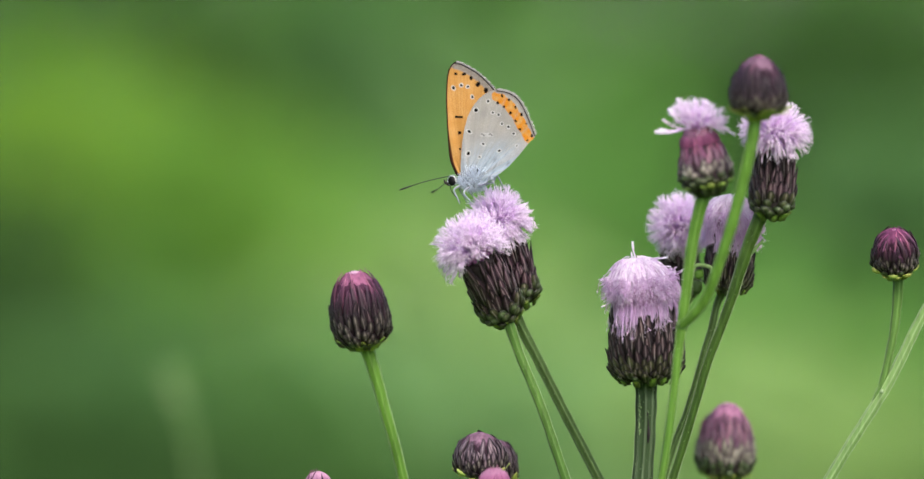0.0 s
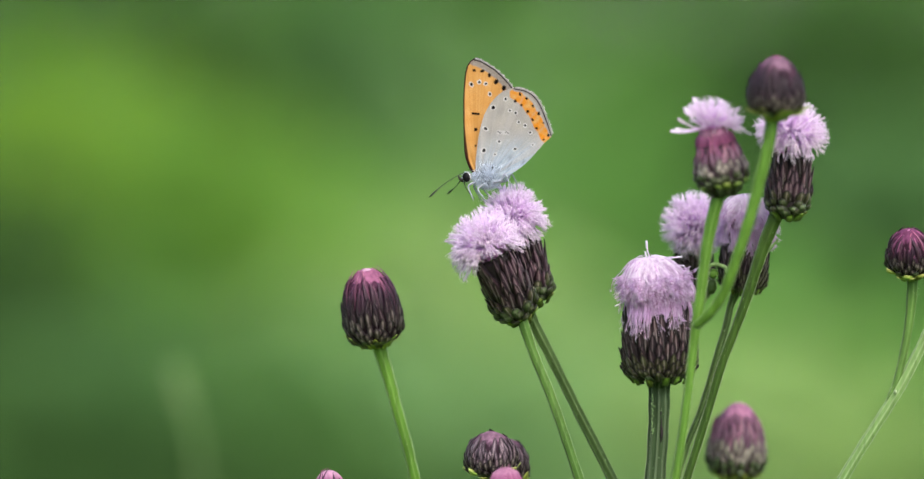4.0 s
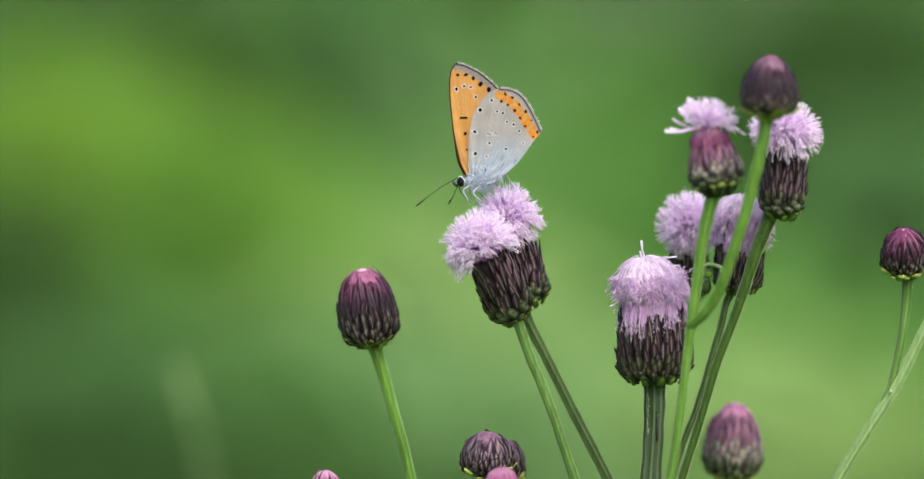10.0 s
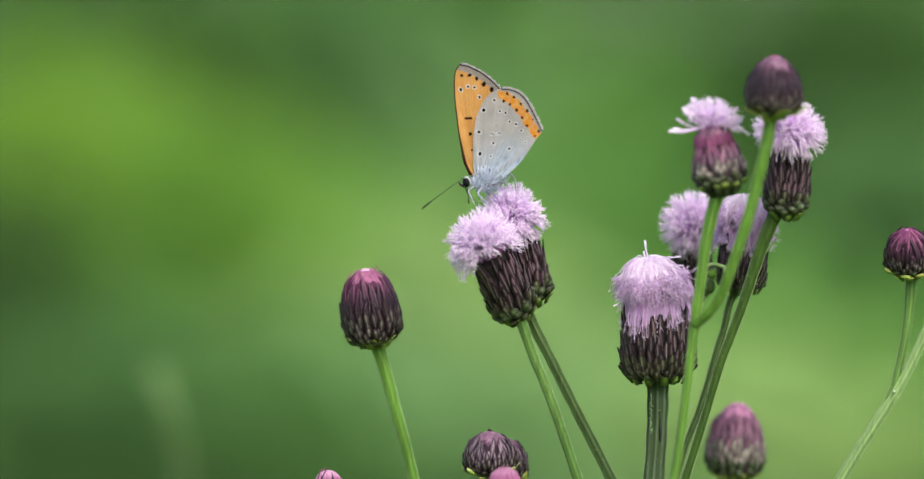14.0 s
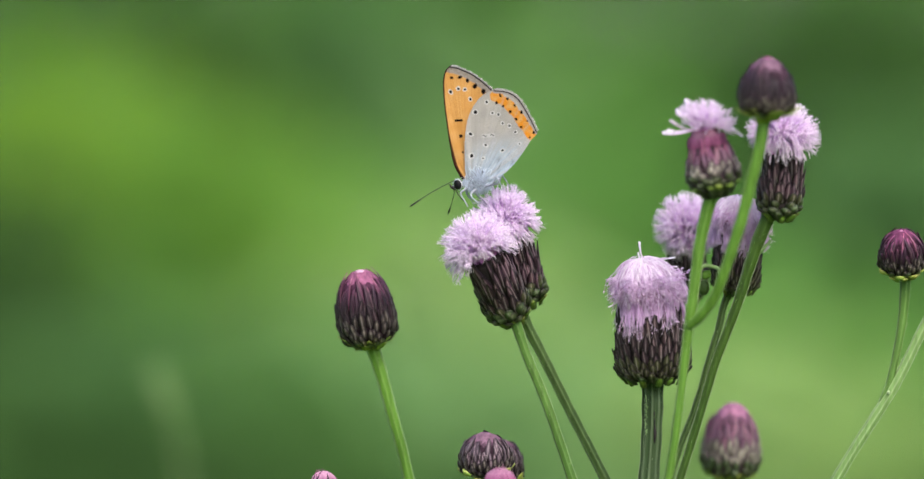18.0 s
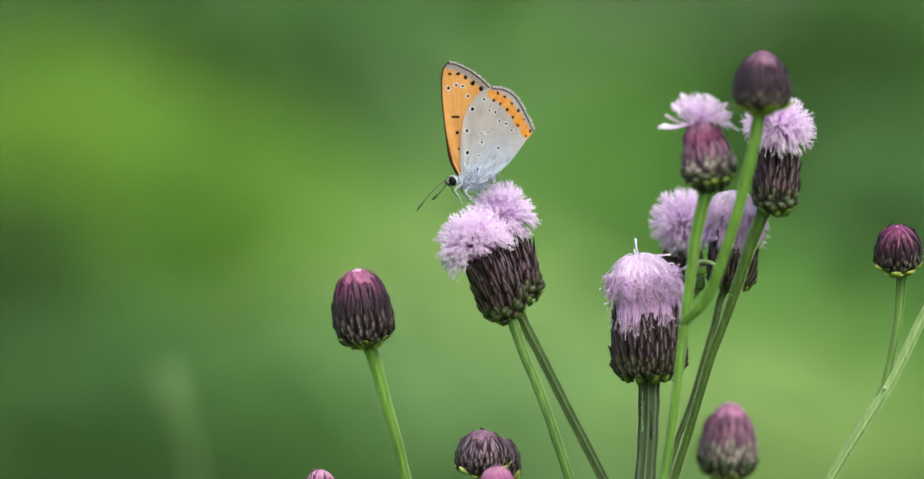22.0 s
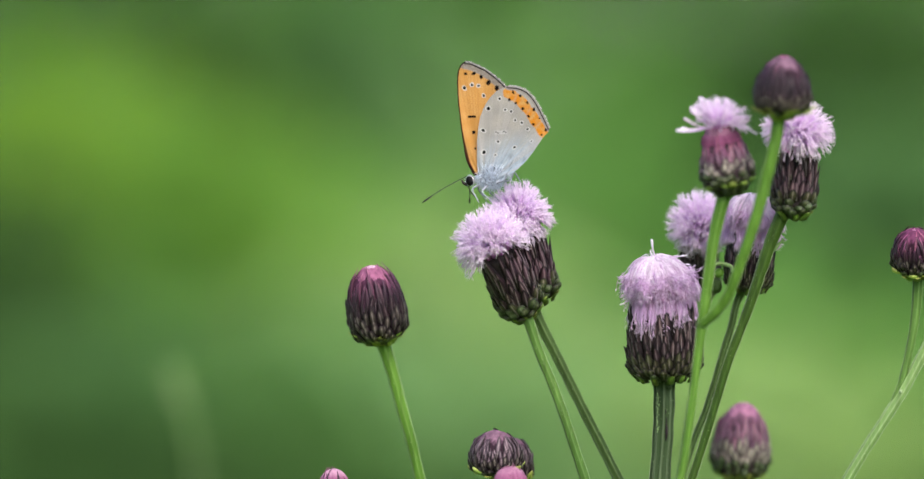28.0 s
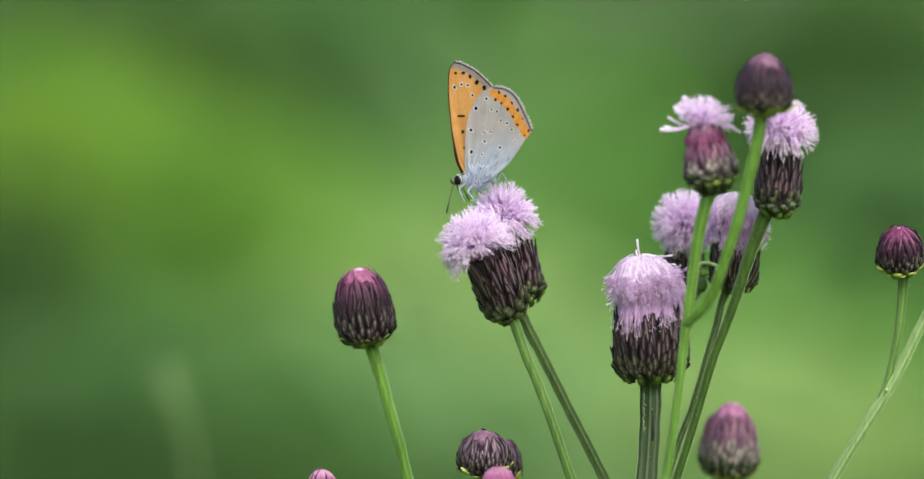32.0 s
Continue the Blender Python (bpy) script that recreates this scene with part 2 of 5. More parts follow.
def stem_mesh(points, radii, material, ribs=9, depth=0.10, steps=10, sides=36):
    """A ribbed stem along points, radii given at the points."""
    path = spline(points, steps)
    v, f, al = [], [], []
    wob = random.uniform(0, 6)
    for i, (p, s, u) in enumerate(frames(path)):
        q = i / steps
        j = min(int(q), len(radii) - 2)
        r = mix(radii[j], radii[j + 1], q - j)
        r *= 1 + 0.03 * math.sin(i * 0.7 + wob)
        for k in range(sides):
            t = 2 * math.pi * k / sides
            rib = math.cos(ribs * t + 0.4 * math.sin(i * 0.05 + wob))
            rr = r * (1 + depth * rib)
            v.append(p + (s * math.cos(t) + u * math.sin(t)) * rr)
            al.append(0.5 + 0.5 * rib)
    n = len(path)
    for i in range(n - 1):
        for k in range(sides):
            a, b = i * sides + k, i * sides + (k + 1) % sides
            f.append((a, b, b + sides, a + sides))
    f.append(tuple(reversed(range(sides))))
    f.append(tuple((n - 1) * sides + k for k in range(sides)))
    return mesh_of("stem", v, f, material, True, al)


def shell_material(name, c1, c2, rough, scale):
    m = Mat(name, rough, 0.12)
    return m.colour(m.ramp(m.noise(m.coords("Object"), scale, 2), (0.3, c1), (0.7, c2)))


DARK_EYE = shell_material("dark_eye", lin(6, 6, 8), lin(12, 10, 13), 0.5, 4000)
PALE_SPECK = shell_material("pale_speck", lin(124, 142, 104), lin(146, 160, 126), 0.6, 3000)
WHITE_RIM = shell_material("white_rim", lin(150, 152, 156), lin(184, 184, 186), 0.6, 3000)


def ellipsoid(name, at, radii, material, turn=0.0, rough=0.0):
    bm = bmesh.new()
    bmesh.ops.create_uvsphere(bm, u_segments=24, v_segments=14, radius=1.0)
    c, s = math.cos(radians(turn)), math.sin(radians(turn))
    for v in bm.verts:
        k = 1 + rough * noise.noise(v.co * 4)
        x, y, z = v.co.x * radii[0] * k, v.co.y * radii[1] * k, v.co.z * radii[2] * k
        v.co = Vector(at) + Vector((x * c - z * s, y, x * s + z * c)) * UNIT
    me = bpy.data.meshes.new(name)
    bm.to_mesh(me)
    bm.free()
    me.materials.append(material)
    me.polygons.foreach_set("use_smooth", [True] * len(me.polygons))
    return me


# ---- the large setting: meadow ground ----
def meadow_ground():
    v, f = [], []
    ys = [-400, -60, -8, -2, -1] + [-0.6 + 0.15 * i for i in range(14)] + [2 + 0.5 * i for i in range(17)] + [12, 20, 60, 400]
    xs = [-400, -60, -10, -5] + [-3 + 0.25 * i for i in range(25)] + [5, 10, 60, 400]
    for y in ys:
        for x in xs:
            near = 1.0 if abs(x) < 4 and y < 10 else 0.0
            v.append((x, y, near * smooth(0.3, 2.5, abs(y)) * (noise.noise((x * 0.9, y * 0.9, 3)) * 0.05 - 0.02)))
    w = len(xs)
    for j in range(len(ys) - 1):
        for i in range(w - 1):
            a = j * w + i
            f.append((a, a + 1, a + 1 + w, a + w))
    ob = new("ground", mesh_of("ground", v, f, SOIL))
    return tagged(ob, "grassy green meadow ground under the wild plants", "ground", kind="structure")


meadow_ground()


# ---- vegetation far behind, out of focus ----
def leaf_into(v, f, p, way, size, width):
    """A folded, pointed leaf from p, about along way; its face turns up to the light."""
    up = Vector((random.gauss(0, 0.4), random.gauss(-0.6, 0.4), random.gauss(1, 0.3))).normalized()
    way = (way - up * way.dot(up)).normalized()
    side = way.cross(up).normalized()
    n = len(v)
    tip = p + way * size - up * size * 0.15
    m1, m2 = p + way * size * 0.35, p + way * size * 0.7 - up * size * 0.04
    w1, w2 = side * width * 0.5, side * width * 0.38
    v += [p, m1, m1 + w1 + up * width * 0.15, m1 - w1 + up * width * 0.15, m2, m2 + w2 + up * width * 0.1, m2 - w2 + up * width * 0.1, tip]
    f += [(n, n + 1, n + 2), (n, n + 3, n + 1), (n + 2, n + 1, n + 4, n + 5), (n + 1, n + 3, n + 6, n + 4), (n + 5, n + 4, n + 7), (n + 4, n + 6, n + 7)]


def herb_clump(a, top, reach, wide, deep, leaf, count, material, label, seed, name="herb_clump", category="wild herbs"):
    """A leafy mound on the ground, reach metres from the eye; its crown centred at a, its top at height top (both in the units of spot)."""
    random.seed(seed)
    crest = spot(a, top, reach - REACH)
    base = Vector((crest.x, crest.y, 0))
    h = crest.z
    root = new(name)
    root.location = base
    tagged(root, label, category, group="wild herbs behind the thistles")
    st = Strands()
    n = max(6, int(wide * 40))
    tops = []
    for i in range(n):
        x = random.uniform(-0.9, 0.9) * wide
        y = random.uniform(-0.8, 0.8) * deep
        e = math.sqrt(max(0.05, 1 - (x / wide) ** 2 * 0.8 - (y / deep) ** 2 * 0.5))
        z = h * e * random.uniform(0.75, 1.02)
        foot = Vector((x * 0.7, y * 0.7, -0.03))
        head = Vector((x, y, z))
        path = [foot, foot.lerp(head, 0.5) + Vector((random.gauss(0, 0.02), random.gauss(0, 0.02), 0)), head]
        st.tube(path, [0.006, 0.005, 0.002], sides=5)
        tops.append((foot, head))
    tagged(part("stalk", st.mesh("stalk", LEAF_DARK), root), kind="stuff")
    v, f = [], []
    for i in range(count):
        foot, head = random.choice(tops)
        t = random.random() ** 0.6
        p = foot.lerp(head, 0.05 + 0.95 * t)
        p += Vector((random.gauss(0, 1), random.gauss(0, 1), random.gauss(0, 0.4))) * (0.05 + 0.02 * wide)
        p.z = max(p.z, 0.02)
        way = Vector((random.gauss(0, 1), random.gauss(0, 1) - 0.4, random.gauss(0.25, 0.5))).normalized()
        s = leaf * random.uniform(0.6, 1.3)
        leaf_into(v, f, p, way, s, s * random.uniform(0.4, 0.6))
    fo = part("foliage", mesh_of("foliage", v, f, material), root)
    tagged(fo, kind="stuff")
    return root


def hedge(material):
    random.seed(77)
    root = new("hedge")
    root.location = (0, 8.0, 0)
    tagged(root, "tall dense green hedge of mixed shrubs behind the meadow", "hedge")
    st = Strands()
    v, f = [], []
    for i in range(60):
        x, y = random.uniform(-3.2, 3.2), random.uniform(-0.3, 0.5)
        h = random.uniform(1.5, 2.3)
        lean = Vector((random.gauss(0, 0.15), random.gauss(0, 0.1), h))
        st.tube([Vector((x, y, -0.05)), Vector((x, y, 0)) + lean * 0.5, Vector((x, y, 0)) + lean], [0.02, 0.014, 0.004], sides=6)
    for i in range(34000):
        p = Vector((random.uniform(-3.4, 3.4), random.gauss(0, 0.28), random.uniform(0.02, 2.2) ** 1.0))
        p.y += 0.15 * noise.noise((p.x * 1.3, p.z * 1.3, 5))
        way = Vector((random.gauss(0, 1), random.gauss(0, 1) - 0.5, random.gauss(-0.1, 0.6))).normalized()
        s = random.uniform(0.05, 0.1)
        leaf_into(v, f, p, way, s, s * 0.55)
    tagged(part("branchwork", st.mesh("branchwork", LEAF_DARK), root), kind="stuff")
    tagged(part("foliage", mesh_of("foliage", v, f, material), root), kind="stuff")


hedge(LEAF_MID)
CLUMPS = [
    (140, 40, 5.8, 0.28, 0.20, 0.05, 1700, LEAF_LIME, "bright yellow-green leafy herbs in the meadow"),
    # added for a shaded spot: the shade is in the dark leaf colour
    (330, -50, 6.2, 0.09, 0.2, 0.05, 1500, LEAF_DARK, "leafy herbs before the hedge, shade put into their dark green"),
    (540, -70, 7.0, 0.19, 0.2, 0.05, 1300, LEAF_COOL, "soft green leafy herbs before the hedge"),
    # likewise the hedge's dim upper right, painted as darker leaves
    (1440, -140, 6.9, 0.20, 0.2, 0.05, 1500, LEAF_DARK, "leafy herbs before the hedge, shade put into their dark green"),
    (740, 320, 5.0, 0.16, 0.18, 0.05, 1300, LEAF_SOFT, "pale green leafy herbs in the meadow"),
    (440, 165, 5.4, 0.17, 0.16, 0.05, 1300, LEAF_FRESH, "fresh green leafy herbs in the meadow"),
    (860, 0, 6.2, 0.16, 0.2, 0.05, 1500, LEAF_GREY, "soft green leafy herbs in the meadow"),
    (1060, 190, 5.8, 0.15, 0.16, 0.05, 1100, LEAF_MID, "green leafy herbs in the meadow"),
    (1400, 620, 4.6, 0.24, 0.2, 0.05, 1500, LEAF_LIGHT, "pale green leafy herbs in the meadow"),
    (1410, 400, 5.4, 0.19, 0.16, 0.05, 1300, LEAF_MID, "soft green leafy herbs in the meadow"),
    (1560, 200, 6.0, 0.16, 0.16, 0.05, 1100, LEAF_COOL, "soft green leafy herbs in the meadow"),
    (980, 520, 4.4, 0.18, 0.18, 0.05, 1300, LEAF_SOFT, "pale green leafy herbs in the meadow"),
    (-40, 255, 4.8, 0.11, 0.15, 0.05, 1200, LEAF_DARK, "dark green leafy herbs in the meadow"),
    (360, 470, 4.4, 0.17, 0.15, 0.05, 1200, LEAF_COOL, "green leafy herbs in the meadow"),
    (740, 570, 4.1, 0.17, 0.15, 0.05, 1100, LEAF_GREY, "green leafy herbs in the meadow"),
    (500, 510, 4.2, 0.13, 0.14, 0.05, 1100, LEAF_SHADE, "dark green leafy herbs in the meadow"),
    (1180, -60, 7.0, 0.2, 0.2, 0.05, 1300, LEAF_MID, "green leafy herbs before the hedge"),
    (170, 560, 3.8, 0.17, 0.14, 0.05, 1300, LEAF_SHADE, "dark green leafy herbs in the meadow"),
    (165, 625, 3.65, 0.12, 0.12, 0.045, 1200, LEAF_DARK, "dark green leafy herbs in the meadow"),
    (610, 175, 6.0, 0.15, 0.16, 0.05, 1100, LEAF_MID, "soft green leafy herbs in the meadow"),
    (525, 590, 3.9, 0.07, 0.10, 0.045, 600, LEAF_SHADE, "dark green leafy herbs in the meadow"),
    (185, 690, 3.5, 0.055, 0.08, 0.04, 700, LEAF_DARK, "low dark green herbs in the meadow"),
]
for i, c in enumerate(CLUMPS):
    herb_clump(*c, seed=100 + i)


def grass_stalk():
    root = new("grass_stalk")
    foot = spot(372, 406, 0.42)
    root.location = (foot.x, foot.y, 0)
    tagged(root, "pale dry grass stalk with a narrow seed head", "grass")
    o = Vector((foot.x, foot.y, 0))
    part("stalk", stem_mesh([spot(284, 652, 0.42) - o, spot(310, 705, 0.42) - o, spot(325, 765, 0.42) - o, spot(333, 830, 0.42) - o, spot(366, 1600, 0.42) - o, Vector((0, 0, -0.01))], [0.0003, 0.0003, 0.0004, 0.0005, 0.0007, 0.0009], STEM_PALE, 5, 0.05, 8, 12), root)
    random.seed(41)
    st = Strands()
    for i in range(20):
        q = random.random() ** 1.3
        p = spot(mix(286, 310, q), mix(652, 706, q), 0.42) - o
        w = Vector((random.gauss(-0.1, 0.6), random.gauss(0, 0.6), 1)).normalized() * random.uniform(0.002, 0.005)
        st.tube([p, p + w * 0.5, p + w], [0.0002, 0.0006, 0.0002], sides=5)
    tagged(part("seed_head", st.mesh("seed_head", STEM_PALE), root, label="narrow pale seed head"), kind="stuff")
    return root, o


GRASS_STALK = grass_stalk()


def meadow_grass():
    """Low grass over the meadow, below the line of sight."""
    random.seed(17)
    v, f = [], []
    for i in range(26000):
        x, y = random.uniform(-2.6, 2.6), random.uniform(-1.6, 8.2)
        if abs(x) < 0.12 and abs(y) < 0.1:
            continue
        tall = random.uniform(0.05, 0.17) * (1 + 0.5 * noise.noise((x, y, 1)))
        if y < -0.5:
            tall *= 0.6
        z = smooth(0.3, 2.5, abs(y)) * (noise.noise((x * 0.9, y * 0.9, 3)) * 0.05 - 0.02) - 0.01
        a = random.uniform(0, 6.283)
        w, lean = random.uniform(0.002, 0.004), random.uniform(0, 0.5) * tall
        side, out = Vector((math.cos(a), math.sin(a), 0)), Vector((-math.sin(a), math.cos(a), 0))
        p = Vector((x, y, z))
        n = len(v)
        q = p + out * lean * 0.35 + Vector((0, 0, tall * 0.6))
        v += [p - side * w, p + side * w, q - side * w * 0.8, q + side * w * 0.8, p + out * lean + Vector((0, 0, tall))]
        f += [(n, n + 1, n + 3, n + 2), (n + 2, n + 3, n + 4)]
    ob = new("meadow_grass", mesh_of("meadow_grass", v, f, LEAF_MID))
    tagged(ob, "short green meadow grass covering the ground", "grass", kind="stuff")


meadow_grass()


# ---- thistle heads ----
BUD = [(0, 0.55), (0.05, 0.78), (0.12, 0.91), (0.24, 0.99), (0.38, 1.0), (0.54, 0.95), (0.68, 0.86), (0.8, 0.72), (0.9, 0.54), (0.97, 0.37), (1, 0.26)]
EGG = [(0, 0.4), (0.06, 0.72), (0.16, 0.94), (0.3, 1.0), (0.45, 0.97), (0.6, 0.85), (0.75, 0.67), (0.86, 0.5), (0.95, 0.3), (1, 0.14)]
EGG_WIDE = [(0, 0.45), (0.05, 0.66), (0.12, 0.84), (0.22, 0.95), (0.38, 1.0), (0.56, 0.92), (0.72, 0.78), (0.87, 0.57), (0.95, 0.38), (1, 0.2)]
ROUND = [(0, 0.62), (0.06, 0.86), (0.18, 0.98), (0.34, 1.0), (0.52, 0.94), (0.68, 0.83), (0.82, 0.65), (0.92, 0.44), (1, 0.18)]
CUP = [(0, 0.66), (0.05, 0.84), (0.12, 0.94), (0.25, 0.99), (0.45, 1.0), (0.75, 0.95), (1, 0.88)]
BARREL = [(0, 0.80), (0.05, 0.92), (0.12, 0.98), (0.28, 1.0), (0.5, 0.99), (0.75, 0.94), (1, 0.88)]
URN = [(0, 0.66), (0.06, 0.88), (0.16, 0.99), (0.3, 1.0), (0.5, 0.89), (0.75, 0.69), (1, 0.52)]


def head_pose(base, top, origin):
    """The pose of a head whose axis runs from base to top, seen from a plant with its foot at origin."""
    z = (top - base).normalized()
    x = (RIGHT - z * z.dot(RIGHT)).normalized()
    m = Matrix((x, z.cross(x), z)).transposed().to_4x4()
    return Matrix.Translation(base - origin) @ m


def receptacle(profile, r, h, material, full):
    v, f, n, k = [], [], 24, 30
    for i in range(n + 1):
        s = i / n
        for j in range(k):
            t = 2 * math.pi * j / k
            q = r * curve(profile, s) * full
            v.append((q * math.cos(t), q * math.sin(t), h * s))
    for i in range(n):
        for j in range(k):
            a, b = i * k + j, i * k + (j + 1) % k
            f.append((a, b, b + k, a + k))
    f.append(tuple(reversed(range(k))))
    f.append(tuple(n * k + j for j in range(k)))
    return mesh_of("receptacle", v, f, material)


def bract_mesh(profile, r, h, s0, s1, half, lift, material, blunt, curl):
    """One scale that hugs the head from the height s0 to its tip at s1: arched across, its tip lifted off the head. blunt 0: a spear tip, 1: a round knob. curl: how far the tip bends out."""
    v, f, al, ac = [], [], [], []
    steps = (0, 0.3, 0.5, 0.62, 0.73, 0.82, 0.9, 0.96, 1.0)
    n = len(steps) - 1
    for q in steps:
        s = mix(s0, s1, q)
        rr = r * curve(profile, max(0.0, min(s, 1.0)))
        if s > 1:
            rr *= max(0.1, 1 - (s - 1) * 0.8)
        k = max(0.0, (q - 0.5) / 0.5)
        spear = 1 - 0.95 * max(0.0, (q - 0.3) / 0.7) ** 1.35
        knob = math.sqrt(max(0.03, 1 - k ** 3.2))
        w = half * mix(0.85 + 0.3 * q, 1.0, k) * mix(spear, knob, blunt)
        flat, bump = lift * (q ** 1.6 - 0.35), lift * (1.25 * math.sin(min(1.0, max(0.0, (q - 0.2) / 0.8)) * 2.75) - 0.3)
        out = rr + mix(flat, bump, blunt) + curl * k * k
        arch = mix(0.34, 0.7, blunt) * w
        for u in (-1.0, -0.55, 0.0, 0.55, 1.0):
            x = u * w
            v.append((out - arch * u * u - x * x / (2 * max(rr, half)), x, s * h))
            al.append(q)
            ac.append(abs(u))
        v.append((out - arch - max(0.03 * r, 0.3 * w), 0, s * h))
        al.append(q)
        ac.append(1.0)
    for i in range(n):
        a = 6 * i
        for k in range(6):
            b = (k + 1) % 6
            f.append((a + k, a + b, a + 6 + b, a + 6 + k))
    f += [(5, 4, 3, 2, 1, 0), tuple(6 * n + k for k in range(6))]
    return mesh_of("bract", v, f, material, True, al, ac)


def bracts(core, profile, r, h, rows, seed):
    """rows, from the outermost at the base: (tip, length, how many round, width as a share of the gap, lift as a share of the radius, material, blunt, curl)."""
    random.seed(seed)
    turn = random.random()
    for s1, long, n, share, lift, material, blunt, curl in rows:
        s0 = s1 - long
        wide = r * curve(profile, max(0.0, min(1.0, mix(s0, s1, 0.65))))
        half = share * math.pi * wide / n
        shapes = [bract_mesh(profile, r, h, s0, s1 + d * long, half * w, lift * r * k, material, blunt, curl * r * k) for k, d, w in ((0.7, -0.16, 0.88), (1.35, 0.14, 1.05), (1.0, 0.0, 1.0), (1.15, 0.06, 0.92), (0.9, -0.06, 1.08))]
        turn += math.pi / n
        foot = Matrix.Translation((0, 0, s0 * h))
        base = Matrix.Translation((r * curve(profile, max(0.0, s0)), 0, s0 * h))
        for k in range(n):
            a = turn + 2 * math.pi * (k + random.uniform(-0.2, 0.2)) / n
            m = Matrix.Rotation(a, 4, "Z") @ foot @ Matrix.Rotation(radians(random.gauss(0, 4 + 5 * blunt)), 4, "X") @ foot.inverted()
            m = m @ base @ Matrix.Rotation(radians(max(-2.0, min(9.0, random.gauss(0.5, 20 * lift + 20 * curl)))), 4, "Y") @ base.inverted()
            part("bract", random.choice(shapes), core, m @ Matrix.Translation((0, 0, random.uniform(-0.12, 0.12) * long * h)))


def tiers(*stops):
    """Rows of scales between stops of (tip, length, how many, width, lift, material, blunt, curl, rows up to the next stop)."""
    out = []
    for a, b in zip(stops, stops[1:] + stops[-1:]):
        for i in range(a[8]):
            t = i / a[8]
            out.append(tuple(mix(a[k], b[k], t) for k in (0, 1)) + (round(mix(a[2], b[2], t)),) + tuple(mix(a[k], b[k], t) for k in (3, 4)) + (a[5], mix(a[6], b[6], t), mix(a[7], b[7], t) if i else a[7]))
    return out


BUD_ROWS = tiers(
    (0.06, 0.12, 15, 0.9, 0.10, LIME_LEAF, 0.5, 0.06, 1), (0.10, 0.14, 18, 1.1, 0.10, KNOB_OLIVE, 0.6, 0.03, 1), (0.17, 0.17, 18, 1.05, 0.10, SCALE_OLIVE, 0.55, 0.01, 1), (0.13, 0.14, 7, 0.35, 0.12, LIME_LEAF, 0.4, 0.08, 1), (0.25, 0.20, 18, 1.05, 0.10, SCALE_SPOT, 0.5, 0.0, 4),
    (0.54, 0.30, 20, 1.1, 0.06, SCALE_DARK, 0.3, 0.0, 2), (0.68, 0.36, 21, 1.1, 0.04, SCALE_DARK, 0.2, 0.0, 1), (0.76, 0.42, 21, 1.0, 0.03, SCALE_ROSE, 0.15, 0.0, 2), (0.87, 0.46, 20, 0.9, 0.025, SCALE_ROSE, 0.1, 0.0, 1), (0.95, 0.46, 17, 0.7, 0.02, SCALE_PINK, 0.1, 0.0, 1), (0.98, 0.42, 14, 0.6, 0.02, SCALE_PINK, 0.2, 0.0, 1))
DARK_ROWS = tiers(
    (0.20, 0.26, 9, 0.95, 0.12, LIME_LEAF, 0.5, 0.26, 1), (0.12, 0.18, 12, 1.0, 0.12, LIME_LEAF, 0.6, 0.16, 1), (0.18, 0.18, 18, 1.1, 0.10, KNOB_OLIVE, 0.5, 0.02, 1), (0.25, 0.20, 18, 1.1, 0.10, SCALE_SPOT, 0.4, 0.0, 4),
    (0.50, 0.30, 19, 1.1, 0.07, SCALE_DARK, 0.3, 0.0, 2), (0.66, 0.38, 20, 1.1, 0.04, SCALE_DARK, 0.2, 0.0, 2), (0.82, 0.42, 20, 1.0, 0.03, SCALE_ROSE, 0.15, 0.0, 1), (0.90, 0.46, 18, 0.9, 0.02, SCALE_ROSE, 0.1, 0.0, 1))
DOME_ROWS = tiers(
    (0.06, 0.22, 9, 1.0, 0.17, LIME_LEAF, 0.95, 0.06, 1), (0.16, 0.22, 9, 0.85, 0.17, LIME_LEAF, 0.95, 0.07, 1), (0.20, 0.22, 14, 1.0, 0.11, KNOB_OLIVE, 0.8, 0.02, 1), (0.32, 0.24, 16, 1.0, 0.11, SCALE_SPOT, 0.5, 0.0, 3),
    (0.58, 0.36, 17, 0.95, 0.10, SCALE_SPOT, 0.3, 0.0, 1), (0.66, 0.42, 17, 0.95, 0.09, SCALE_ROSE, 0.2, 0.0, 2), (0.82, 0.50, 16, 0.9, 0.07, SCALE_ROSE, 0.15, 0.0, 2), (0.99, 0.54, 13, 0.6, 0.05, SCALE_ROSY, 0.1, 0.0, 1))
DUSK_ROWS = tiers(
    (0.26, 0.30, 7, 0.75, 0.12, LIME_LEAF, 0.8, 0.12, 1), (0.10, 0.18, 9, 0.8, 0.12, LIME_LEAF, 0.8, 0.08, 1), (0.18, 0.20, 15, 1.0, 0.11, KNOB_OLIVE, 0.6, 0.03, 1), (0.28, 0.24, 17, 0.95, 0.12, SCALE_SPOT, 0.4, 0.0, 4),
    (0.60, 0.36, 17, 0.9, 0.11, SCALE_RIDGE, 0.25, 0.0, 3), (0.84, 0.46, 16, 0.85, 0.08, SCALE_RIDGE, 0.2, 0.0, 2), (0.92, 0.5, 13, 0.9, 0.03, SCALE_RIDGE, 0.5, 0.0, 1))
